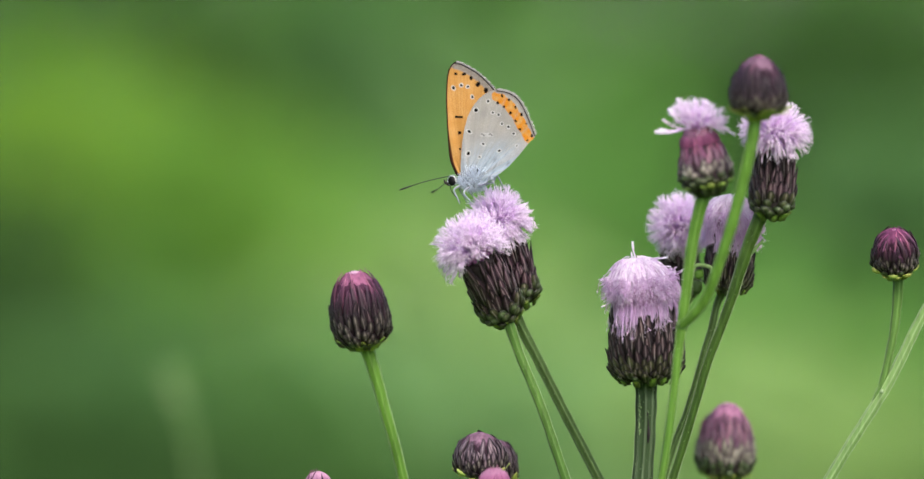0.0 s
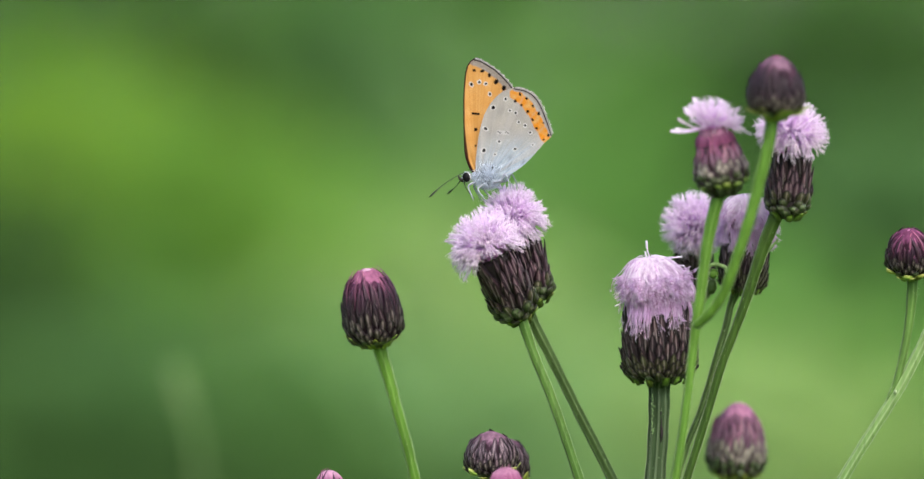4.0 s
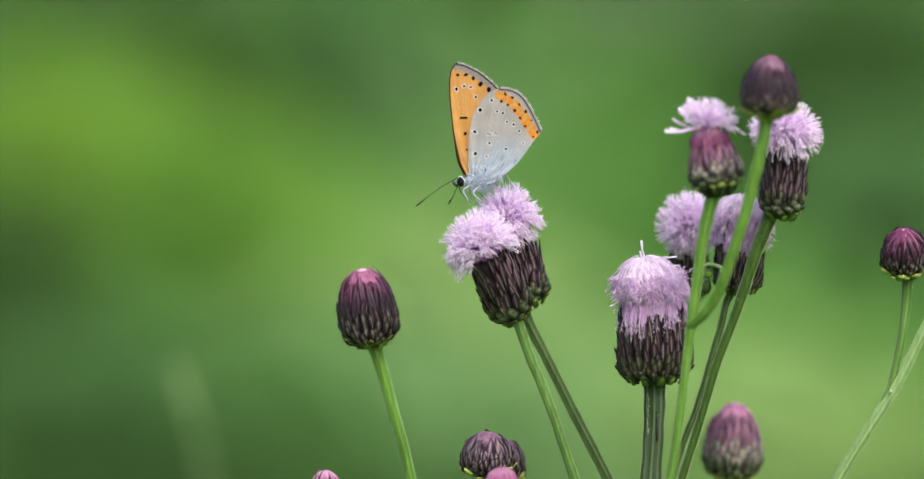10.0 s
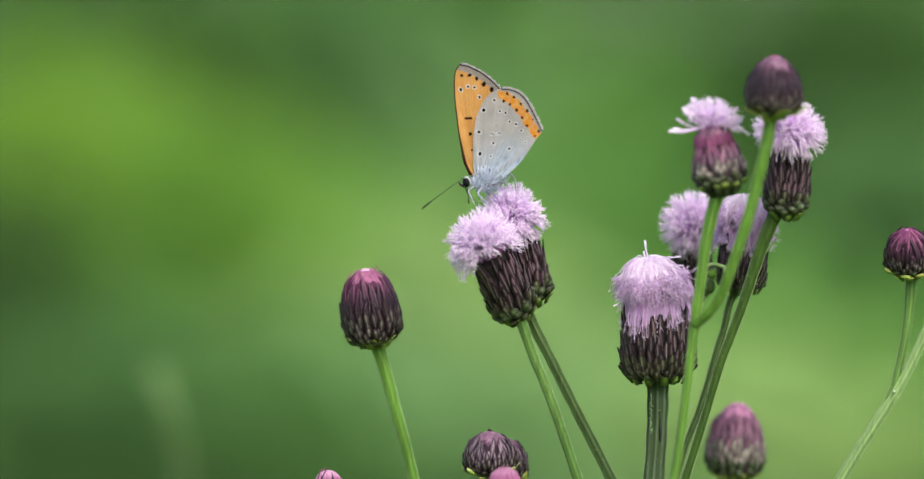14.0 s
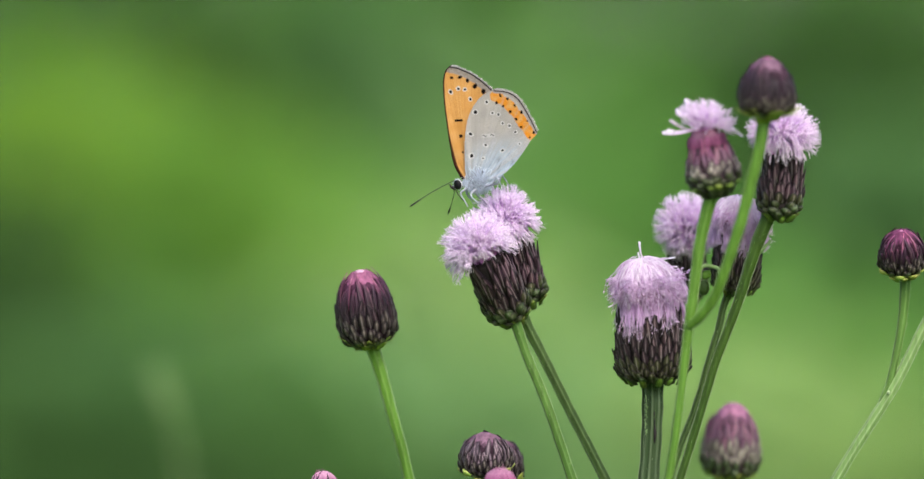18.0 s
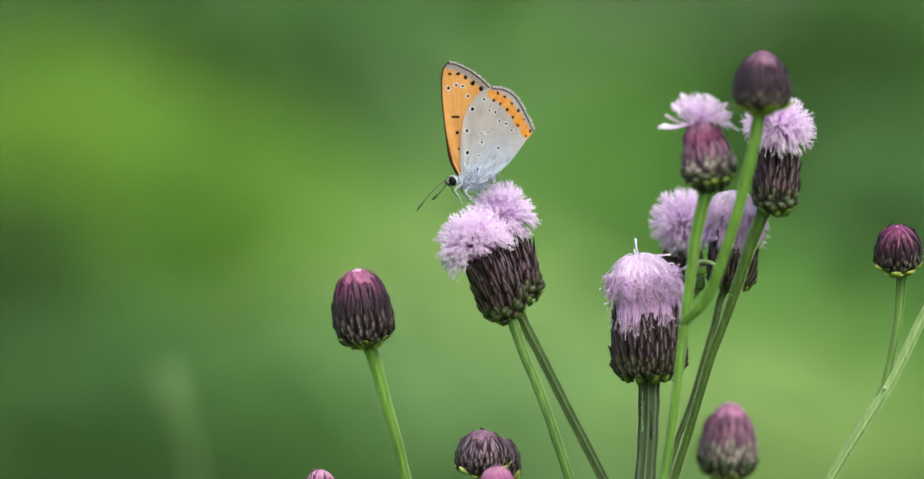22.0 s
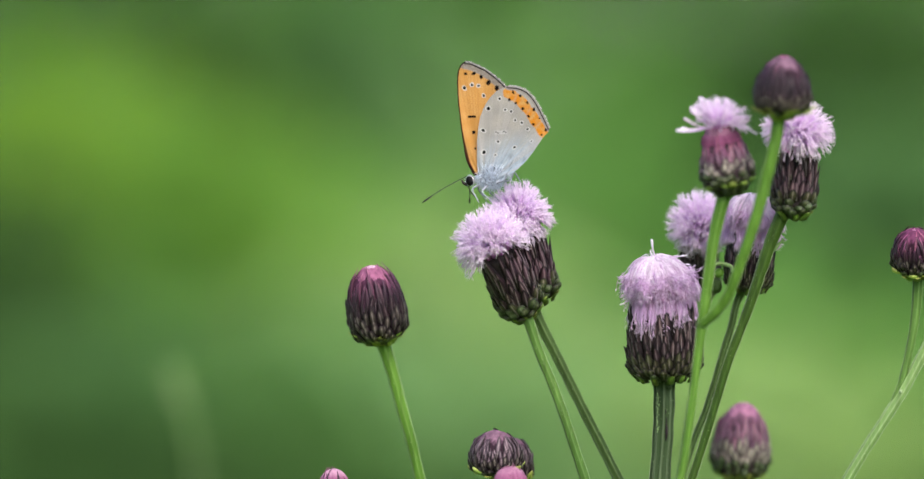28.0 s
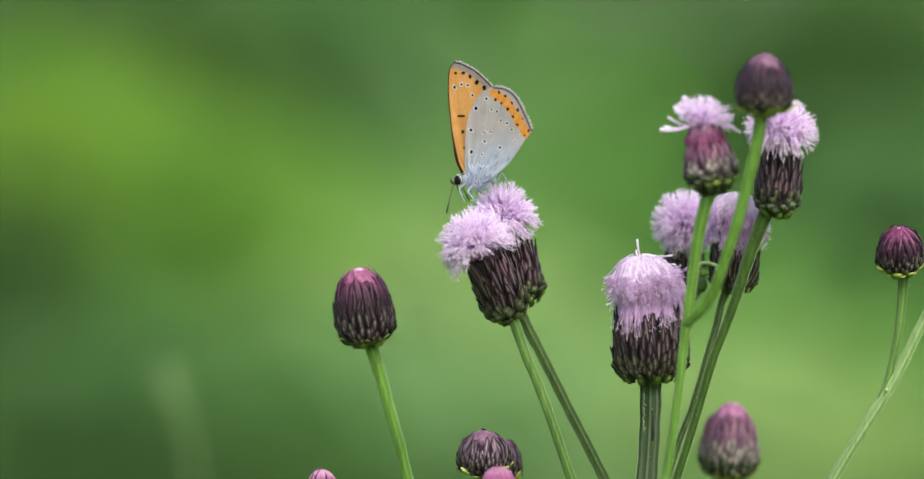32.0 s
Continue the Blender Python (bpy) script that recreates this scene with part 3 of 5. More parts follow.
DUSTY_ROWS = tiers(
    (0.06, 0.13, 13, 1.0, 0.10, LIME_LEAF, 0.6, 0.08, 1), (0.11, 0.15, 17, 1.0, 0.11, KNOB_LIME, 0.9, 0.0, 1), (0.18, 0.17, 17, 1.0, 0.11, KNOB_OLIVE, 0.9, 0.0, 3), (0.36, 0.20, 20, 1.0, 0.10, SCALE_DUSTY, 0.6, 0.0, 5),
    (0.64, 0.32, 20, 1.05, 0.06, SCALE_MAUVE, 0.3, 0.0, 3), (0.84, 0.36, 20, 0.95, 0.03, SCALE_MAUVE, 0.15, 0.0, 1))
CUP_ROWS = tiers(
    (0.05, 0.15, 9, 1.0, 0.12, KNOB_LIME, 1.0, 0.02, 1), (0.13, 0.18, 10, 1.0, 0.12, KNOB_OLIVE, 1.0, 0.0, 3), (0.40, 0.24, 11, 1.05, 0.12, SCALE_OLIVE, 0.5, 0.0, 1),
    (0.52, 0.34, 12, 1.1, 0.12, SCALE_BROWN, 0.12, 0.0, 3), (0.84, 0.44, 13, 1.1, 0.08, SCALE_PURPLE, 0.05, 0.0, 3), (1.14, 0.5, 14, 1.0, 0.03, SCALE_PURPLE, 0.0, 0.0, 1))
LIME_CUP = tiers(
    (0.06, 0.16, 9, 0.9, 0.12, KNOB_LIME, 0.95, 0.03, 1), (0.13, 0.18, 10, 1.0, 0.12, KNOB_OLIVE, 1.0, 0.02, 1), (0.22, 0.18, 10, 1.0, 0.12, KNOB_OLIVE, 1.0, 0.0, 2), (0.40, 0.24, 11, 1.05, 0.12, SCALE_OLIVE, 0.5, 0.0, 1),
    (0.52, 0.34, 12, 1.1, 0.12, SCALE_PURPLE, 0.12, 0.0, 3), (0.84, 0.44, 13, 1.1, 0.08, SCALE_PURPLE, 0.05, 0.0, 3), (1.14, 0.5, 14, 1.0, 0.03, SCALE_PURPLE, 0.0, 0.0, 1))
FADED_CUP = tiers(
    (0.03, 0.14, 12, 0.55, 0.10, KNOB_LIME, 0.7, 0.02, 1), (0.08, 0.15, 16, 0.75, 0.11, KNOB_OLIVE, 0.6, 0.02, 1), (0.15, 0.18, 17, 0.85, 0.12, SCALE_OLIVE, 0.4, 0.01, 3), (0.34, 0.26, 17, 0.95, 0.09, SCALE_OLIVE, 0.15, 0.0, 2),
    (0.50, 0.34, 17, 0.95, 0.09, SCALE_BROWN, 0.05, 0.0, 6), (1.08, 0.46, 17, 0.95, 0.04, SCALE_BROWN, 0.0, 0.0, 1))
PALE_ROWS = tiers(
    (0.05, 0.15, 11, 1.0, 0.11, KNOB_OLIVE, 1.0, 0.02, 1), (0.14, 0.17, 12, 1.0, 0.12, KNOB_LIME, 1.0, 0.0, 1), (0.22, 0.17, 12, 1.0, 0.12, KNOB_OLIVE, 1.0, 0.0, 2), (0.38, 0.20, 13, 1.0, 0.11, SCALE_DUSTY, 0.75, 0.0, 3),
    (0.62, 0.32, 14, 1.05, 0.08, SCALE_MAUVE, 0.3, 0.0, 2), (0.76, 0.38, 14, 1.0, 0.05, SCALE_ROSY, 0.15, 0.0, 2), (0.90, 0.40, 12, 0.7, 0.03, SCALE_PINK, 0.1, 0.0, 1))


def bend(p0, p1, p2, p3, n, stray):
    """n + 1 points of a cubic curve, slightly wavy towards the end."""
    out = []
    for i in range(n + 1):
        q = i / n
        w = Vector((random.gauss(0, 1), random.gauss(0, 1), random.gauss(0, 1))) * stray * q * UNIT
        out.append(p0 * (1 - q) ** 3 + p1 * (3 * q * (1 - q) ** 2) + p2 * (3 * q * q * (1 - q)) + p3 * q ** 3 + w)
    return out


def frayed(st, path, thick, lobes, lobe, tones, splay=0.4):
    """A thread-like floret along path that ends in narrow lobes."""
    n = len(path) - 1
    st.tube(path, [thick * (0.75 + 0.4 * i / n) for i in range(n + 1)], tones)
    d = (path[-1] - path[-2]).normalized()
    side = d.orthogonal().normalized()
    other = d.cross(side)
    spin = random.uniform(0, 6.283)
    for k in range(lobes):
        t = spin + 2 * math.pi * k / lobes
        out = (d + (side * math.cos(t) + other * math.sin(t)) * random.uniform(0.15, 1.0) * splay).normalized()
        size = lobe * UNIT * random.uniform(0.6, 1.3)
        curl = (side * random.gauss(0, 0.22) + other * random.gauss(0, 0.22)) * size
        st.tube([path[-1], path[-1] + out * size * 0.5, path[-1] + out * size + curl], [thick * 0.8, thick * 0.65, thick * 0.3], (tones[1], 1.0))


def tuft(core, top, throat, count, size, spread, seed, material=None, way=(0, 0, 1), lift=0.45, shift=(0, 0, 0), tall=1.0, inner=0.5, lobe=11, lobes=3, thick=1.0, hollow=6, droop=0.0, rise=0.3, gap=None):
    """A fountain of florets out of a throat of that radius at the height top. They part about the direction way, arch over and end about size units from
    the point lift * size along way, out to spread degrees from it; every third one is shorter (inner). gap: a direction round the axis in which few fall over."""
    random.seed(seed)
    st = Strands()
    way = Vector(way).normalized()
    s1 = way.orthogonal().normalized()
    s2 = way.cross(s1)
    k = size * UNIT
    mid = Vector((shift[0], shift[1], shift[2])) * UNIT + Vector((0, 0, top)) + way * lift * k
    filling = count // 2
    for i in range(count + filling):
        deep = i >= count
        i -= count * deep
        t = i * 2.39996 + random.gauss(0, 0.12)
        polar = math.acos(mix(math.cos(radians(hollow)), math.cos(radians(spread)), (i + 0.5) / (filling if deep else count)))
        t += 0.35 * noise.noise((3 * math.cos(t), 3 * math.sin(t), seed + 3 * polar))
        polar += random.gauss(0, 0.10) + 0.25 * noise.noise((2 * math.cos(t), 2 * math.sin(t), seed + 9 + 2 * polar))
        reach = k * (random.uniform(0.88, 1.06) if i % 3 else random.uniform(inner, 0.95)) * (random.uniform(0.55, 0.8) if deep else 1.0) * (1 + 0.10 * noise.noise((2.5 * math.cos(t), 2.5 * math.sin(t), seed + 2 * polar)))
        flat = s1 * math.cos(t) + s2 * math.sin(t)
        if gap:
            polar *= 1 - 0.42 * smooth(0.3, 0.95, flat.dot(Vector(gap)))
        tip = mid + flat * math.sin(polar) * reach + way * math.cos(polar) * reach * tall
        tip.z -= droop * k * math.sin(polar) * random.random()
        start = Vector((flat.x, flat.y, 0)) * throat * min(1.0, polar / 1.6) * random.uniform(0.4, 1.0) + Vector((0, 0, top - 12 * UNIT))
        p1 = start + Vector((0, 0, 12 * UNIT + rise * k)) + flat * 0.05 * k
        crest = mid + way * k * (0.45 * tall - 0.12 * polar) + flat * k * 0.5 * min(1.0, polar / 1.2)
        crest += Vector((random.gauss(0, 1), random.gauss(0, 1), random.gauss(0, 1))) * 0.05 * k
        frayed(st, bend(start, p1, crest, tip, 8, 0.5), thick * UNIT * random.uniform(0.8, 1.2), lobes, lobe, (random.uniform(-0.1, 0.1), random.uniform(0.3, 0.65) if deep else random.uniform(0.8, 1.0)))
    return tagged(part("tuft", st.mesh("tuft", material or PETAL), core), kind="stuff")


def mop(core, top, throat, size, tall, count, seed, hang=0.5, peak=(0, 0), locks=46):
    """A fading tuft: florets that rise from the throat to a peak (units off the axis), fall over a dome of that size and height (units) in combed locks
    down to a ragged hem, with a second layer that hangs out from under it."""
    random.seed(seed)
    st = Strands()
    lean = [(random.gauss(0, 0.10), random.uniform(-0.14, 0.14), random.gauss(0, 0.06), random.uniform(0.0, 1.0)) for i in range(2 * locks)]
    for i in range(count):
        low = i % 5 > 2
        j = random.randrange(locks)
        swing, cut, push, deep = lean[j + (locks if low else 0)]
        t = 2 * math.pi * (j + (0.5 if low else 0.0)) / locks + random.gauss(0, 0.05)
        if low:
            end = -hang * tall * (0.15 + 0.75 * deep * random.uniform(0.6, 1.1))
            path = [(throat / UNIT * 0.4, -12.0), (size * 0.60, tall * 0.36), (size * random.uniform(0.74, 0.84), tall * 0.28), (size * (0.88 + push), tall * 0.05), (size * (0.90 + push + random.gauss(0, 0.05)), end)]
            tones = (-0.1, random.uniform(0.5, 0.95))
        else:
            q0 = size * random.uniform(0.02, 0.32)
            hem = tall * (0.37 + 1.2 * cut + random.gauss(0, 0.07)) if random.random() < 0.75 else tall * random.uniform(0.35, 0.75)
            path = [(throat / UNIT * 0.3, -12.0), (q0 * 0.6, tall * 0.6), (q0 + size * 0.04, tall * (1.0 - 0.16 * q0 / size)), (size * 0.52, tall * 0.90), (size * (0.80 + push * 0.5), tall * 0.69), (size * (0.94 + push), mix(tall * 0.69, hem, 0.6)), (size * (1.02 + push + random.gauss(0, 0.035)), hem)]
            tones = (1.9, random.uniform(0.1, 0.75))
        pts = []
        sunk = 1 - 0.10 * random.random() ** 1.5 + (0.06 if random.random() < 0.06 else 0.0)
        for k, (q, z) in enumerate(path):
            tt = t + swing * max(0, k - 2) * 0.5 + random.gauss(0, 0.018) * k
            top_share = max(0.0, min(1.0, z / tall)) ** 2
            pts.append(Vector((sunk * q * math.cos(tt) + peak[0] * top_share, sunk * q * math.sin(tt) + peak[1] * top_share, sunk * z + random.gauss(0, 1.6))) * UNIT + Vector((0, 0, top)))
        pts = spline(pts, 3)
        if not low and random.random() < 0.45:
            pts = pts[:max(8, int(len(pts) * random.uniform(0.5, 0.95)))]
        w = random.uniform(0.45, 0.85) * UNIT
        st.tube(pts, [w * (1.0 if k < len(pts) - 2 else 0.8) for k in range(len(pts))], tones, sides=4)
        if random.random() < 0.8:
            d = (pts[-1] - pts[-2]).normalized()
            for j in range(3):
                g = Vector((random.gauss(0, 0.45), random.gauss(0, 0.45), random.gauss(0, 0.45)))
                e = pts[-1] + (d + g).normalized() * random.uniform(4, 11) * UNIT
                f = pts[-1].lerp(e, 0.5) + Vector((random.gauss(0, 0.8), random.gauss(0, 0.8), random.gauss(0, 0.8))) * UNIT
                st.tube([pts[-1], f, e], [w * 0.75, w * 0.65, w * 0.3], (0.5, random.uniform(0.7, 1.0)), sides=4)
    ob = part("tuft", st.mesh("tuft", PETAL_PALE), core, label="drooping pale florets")
    return tagged(ob, kind="stuff")


def strays(core, h, threads, material, label):
    """Single florets that stand off the tuft: (right, up, thickness, how far they start from the axis), ending in a small knob."""
    st = Strands()
    for x, y, k, x0, y0 in threads:
        a, b = Vector((x0, -14, y0)) * UNIT, Vector((x, -18, y)) * UNIT
        up = Vector((0, 0, h))
        bow = Vector((-(y - y0), 0, x - x0)) * 0.08 * UNIT
        path = spline([a + up, a.lerp(b, 0.55) + up + bow, b + up], 4)
        st.tube(path, [1.25 * UNIT * k * (0.8 if i < 6 else 1.25) for i in range(9)], (0.7, 1.0), sides=5)
    tagged(part("stray_floret", st.mesh("stray_floret", material), core, label=label), kind="stuff")


def flower_head(parent, origin, base, top, width, profile, rows, seed, name="flower_head", label="", inside=None):
    b, t = spot(*base), spot(*top)
    h = (t - b).length
    r = 0.93 * width / 2 * UNIT * (REACH + base[2]) / REACH
    core = part(name, receptacle(profile, r, h, inside or CORE, 0.985 if inside else 0.93), parent, head_pose(b, t, origin), label)
    bracts(core, profile, r, h, rows, seed)
    return core, r, h


def bud_tip(core, r, h, count, seed, pale=1.0, low=0.82, wide=0.50):
    """The pink tip of a bud: florets still packed together."""
    random.seed(seed)
    st = Strands()
    for i in range(count):
        t, q = i * 2.39996, math.sqrt((i + 0.5) / count)
        foot = Vector((r * wide * 1.25 * q * math.cos(t), r * wide * 1.25 * q * math.sin(t), h * (low - 0.10)))
        tip = Vector((r * wide * 0.85 * q * math.cos(t), r * wide * 0.75 * q * math.sin(t), h * (1.02 - 0.09 * q * q)))
        mid = foot.lerp(tip, 0.55) + Vector((math.cos(t), math.sin(t), 0)) * r * 0.06 * q
        w = r * wide / math.sqrt(count) * 1.9
        st.tube([foot, mid, tip], [w, w, w * 0.6], (0.0, pale), sides=5)
    tagged(part("tip", st.mesh("tip", PETAL_PINK), core, label="closed pink florets"), kind="stuff")


FOOT = {}


def plant(key, foot, depth, label):
    """An empty thistle at its foot on the ground."""
    p = spot(foot, 406, depth)
    root = new("thistle")
    root.location = (p.x, p.y, 0)
    tagged(root, label, "thistle", group="creeping thistles")
    FOOT[key] = (root, Vector((p.x, p.y, 0)))
    return root, Vector((p.x, p.y, 0))


def stalk(root, origin, points, depth, radii, material=None, name="stem", ribs=7, rib=0.035, last=None):
    """A stem through points (a, b or a, b, depth), then down to the foot."""
    pts = [spot(p[0], p[1], p[2] if len(p) > 2 else depth) - origin for p in points]
    if last is None:
        low = pts[-1] + (pts[-1] - pts[-2]).normalized() * 60 * UNIT
        pts += [low, Vector((low.x * 0.5, low.y * 0.6, low.z * 0.7)), Vector((low.x * 0.12, low.y * 0.1, low.z * 0.3)), Vector((0, 0, -0.01))]
        radii = list(radii) + [radii[-1], radii[-1] * 1.15, radii[-1] * 1.3, radii[-1] * 1.4]
    k = UNIT * (REACH + depth) / REACH
    ob = part(name, stem_mesh(pts, [r * k for r in radii], material or STEM, ribs, rib), root)
    if len(points) > 3:
        path = spline(pts, 10)
        st = Strands()
        random.seed(len(points) * 7 + int(points[0][0]))
        for i in range(30 * len(points)):
            q = random.uniform(0, len(points) - 1.01)
            j = int(q * 10)
            way = (path[j + 1] - path[j]).normalized()
            side = way.orthogonal().normalized()
            t = random.uniform(0, 6.283)
            out = side * math.cos(t) + way.cross(side) * math.sin(t)
            r = k * mix(radii[int(q)], radii[int(q) + 1], q - int(q))
            p = path[j].lerp(path[j + 1], q * 10 - j) + out * r * 0.97
            tip = p + (out + way * random.gauss(-0.3, 0.7)).normalized() * random.uniform(2, 6) * UNIT
            st.tube([p, p.lerp(tip, 0.5) + side * random.gauss(0, 0.5) * UNIT, tip], [0.26 * UNIT, 0.2 * UNIT, 0.08 * UNIT])
        tagged(part("hair", st.mesh("hair", STEM_PALE), ob, label="fine pale hairs"), kind="stuff")
    return ob


def thistles():
    # a closed bud on a long pale stem
    root, o = plant("A", 860, 0.012, "closed dark purple thistle bud with a pink tip")
    stalk(root, o, [(625, 586), (633, 612), (644, 648), (658, 700), (673, 752), (688, 815)], 0.012, [12, 11, 10, 9.4, 9, 9])
    core, r, h = flower_head(root, o, (621, 582, 0.012), (604, 461, 0.009), 109, BUD, BUD_ROWS, 1, inside=BUD_CORE)
    bud_tip(core, r, h, 140, 2, 1.0, 0.86, 0.34)

    # the flower under the butterfly and its twin behind
    root, o = plant("B", 1150, 0.0, "open lilac thistle flower with dark scaly bracts, under a butterfly")
    stalk(root, o, [(866, 538), (887, 600), (908, 650), (927, 700), (944, 750), (966, 815)], 0.002, [9.5, 8.2, 8.2, 8.2, 8.2, 8.4], STEM_SOFT)
    core, r, h = flower_head(root, o, (860, 530, 0.004), (816, 430, -0.003), 88, CUP, CUP_ROWS, 3)
    tuft(core, h, r * 0.62, 950, 57, 103, 4, way=(0.06, -0.14, 0.97), lift=0.3, shift=(-7, 0, 3), hollow=4, droop=0.2, gap=(0.4, -0.9, 0), thick=0.7, lobe=10, inner=0.6)

    root, o = plant("B2", 1200, 0.010, "open lilac thistle flower with dark scaly bracts, leaning behind its twin")
    stalk(root, o, [(876, 524), (888, 550), (914, 600), (939, 650), (964, 700), (990, 750), (1023, 815)], 0.008, [10, 9.4, 8.6, 8.4, 8.4, 8.4, 8.4], STEM_DARK, ribs=6, rib=0.08)
    core, r, h = flower_head(root, o, (888, 503, 0.010), (858, 398, 0.006), 80, CUP, LIME_CUP, 5)
    tuft(core, h, r * 0.62, 850, 51, 108, 6, way=(0.2, -0.4, 0.9), lift=0.7, shift=(-6, 0, 8), hollow=4, droop=0.25, thick=0.75, lobe=10, inner=0.6)

    # the fading flower with a drooping tuft on a thick ribbed stem
    root, o = plant("C", 1080, 0.0, "fading pale lilac thistle with drooping florets on thick stem")
    stalk(root, o, [(1100, 636), (1100, 680), (1098, 740), (1093, 815)], 0.0, [17.5, 17, 16.4, 16.6], STEM_DEEP, ribs=9, rib=0.10)
    random.seed(90)
    st = Strands()
    for i in range(26):
        p = spot(1088.5 + random.gauss(0, 0.9), 668 + i * 2.6 + random.gauss(0, 1.0), -0.0017) - o
        w = Vector((random.gauss(0, 0.5), -0.5, 1)).normalized() * random.uniform(1.5, 4.0) * UNIT
        st.tube([p, p + w * 0.5, p + w], [0.8 * UNIT, 1.2 * UNIT, 0.6 * UNIT], sides=5)
    tagged(part("pale_scar", st.mesh("pale_scar", STEM_PALE), root, label="row of small pale scars along a rib"), kind="stuff")
    st = Strands()
    for x, y0, y1, w in ((1102, 688, 706, 1.2), (1103.5, 716, 748, 2.6), (1103, 704, 722, 1.0)):
        st.tube(spline([spot(x, y0, -0.0015) - o, spot(x + 0.8, mix(y0, y1, 0.5), -0.00165) - o, spot(x - 0.5, y1, -0.0015) - o], 4), [w * UNIT * math.sin(math.pi * (i + 0.6) / 9.2) for i in range(9)], sides=6)
    part("slit", st.mesh("slit", CORE), root, label="dark brown slit in the stem")
    core, r, h = flower_head(root, o, (1101, 632, 0.0), (1096, 522, -0.002), 135, BARREL, FADED_CUP, 7)
    mop(core, h, r * 0.7, 60, 89, 3000, 8, 0.5, (-10, -8), 60)
    strays(core, h, ((-14, 122, 1.3, -3, 80), (-17, 104, 0.9, -8, 82), (30, 92, 1.0, 2, 84), (44, 92, 1.0, 12, 82), (48, 76, 0.9, 28, 74), (56, 66, 0.9, 40, 58), (-72, 12, 0.9, -52, 24), (-66, 34, 0.8, -50, 40), (8, -52, 1.2, 4, -10)), PETAL_PALE, "pale stray florets standing off")

    # two heads on one forked stem: an open brush and a closed bud before it
    root, o = plant("D", 1105, -0.010, "forked thistle with a brush-like lilac flower and closed bud")
    stalk(root, o, [(1200, 318), (1191, 350), (1180, 400), (1173, 450), (1167, 500), (1160, 550), (1154, 600), (1142, 700), (1127, 800), (1124, 815)], -0.018, [11.5, 11, 10, 9.3, 9.2, 8.6, 7.8, 7.2, 7.2, 7.2])
    core, r, h = flower_head(root, o, (1207, 311, -0.018), (1187, 209, -0.020), 97, URN, PALE_ROWS, 10, inside=PALE_CORE)
    bud_tip(core, r, h, 130, 32, 0.5, 0.84, 0.57)
    tuft(core, h, r * 0.46, 200, 46, 74, 11, way=(0.45, -0.05, 0.9), lift=0.0, tall=0.85, inner=0.65, lobe=11, thick=0.85, lobes=4, hollow=4, rise=0.2)
    strays(core, h, ((-70, 10, 1.9, -20, 4), (-62, 13, 1.2, -20, 5), (-54, 28, 1.5, -16, 2), (-40, 44, 1.5, -14, 4), (-22, 58, 1.4, -12, 4), (-17, 56, 1.3, -10, 4), (50, -10, 1.3, 22, -2), (60, -22, 1.1, 22, 0)), PETAL, "pale stray florets spread sideways")
    fork = spot(1159, 546, -0.018)
    pts = [(1287, 188, -0.027), (1282, 225, -0.027), (1277, 250, -0.027), (1265, 300, -0.0265), (1253, 350, -0.026), (1238, 400, -0.025), (1221, 450, -0.024), (1201, 500, -0.022), (1182, 526, -0.0205), (1161, 545, -0.0185)]
    me = stem_mesh([spot(*p) - fork for p in pts], [x * UNIT * 0.973 for x in (11, 10.4, 10.4, 10.2, 9.6, 9.4, 9.2, 9.2, 8.6, 8)], STEM, 9, 0.04)
    branch = part("branch", me, root, Matrix.Translation(fork - o), "curved side stem with a closed bud")
    FOOT["E"] = (branch, fork - o)
    core, r, h = flower_head(branch, fork, (1291, 188, -0.027), (1292, 89, -0.029), 106, EGG_WIDE, DARK_ROWS, 12, inside=DUSK_CORE)
    bud_tip(core, r, h, 80, 13, 0.25, 0.86, 0.30)

    # the flower behind the bud
    root, o = plant("F", 1120, -0.004, "open lilac thistle flower with dark bracts on a sturdy stem")
    stalk(root, o, [(1300, 348), (1278, 400), (1261, 450), (1245, 500), (1227, 550), (1208, 600), (1178, 700), (1147, 800), (1142, 815)], -0.004, [12.5, 11, 10, 9, 8, 7.6, 7.4, 7.4, 7.4], STEM_OLIVE)
    core, r, h = flower_head(root, o, (1313, 355, -0.004), (1318, 250, -0.006), 84, CUP, LIME_CUP, 14)
    tuft(core, h, r * 0.75, 800, 54, 106, 15, way=(0.04, -0.3, 0.95), lift=0.66, shift=(-2, 0, 3), tall=0.8, droop=0.3, thick=0.75, lobe=10, inner=0.6)

    # two flowers further back
    root, o = plant("G", 1090, 0.022, "small open lilac thistle flower half hidden behind a stem")
    stalk(root, o, [(1164, 486), (1161, 540), (1153, 620), (1139, 720), (1125, 815)], 0.022, [6, 5, 5, 5, 5])
    core, r, h = flower_head(root, o, (1163, 492, 0.022), (1154, 402, 0.018), 72, CUP, CUP_ROWS, 16)
    tuft(core, h, r * 0.75, 750, 50, 112, 17, way=(0.08, -0.85, 0.5), lift=0.25, shift=(6, 0, 24), hollow=6, thick=0.75, lobe=10, inner=0.75)
    root, o = plant("G2", 1100, 0.008, "fading lilac thistle flower with drooping florets behind two stems")
    stalk(root, o, [(1236, 480), (1223, 505), (1212, 550), (1197, 600), (1183, 650), (1167, 700), (1147, 750), (1128, 815)], 0.008, [8, 6.4, 6.2, 6.2, 6, 6, 6, 6], STEM_DARK)
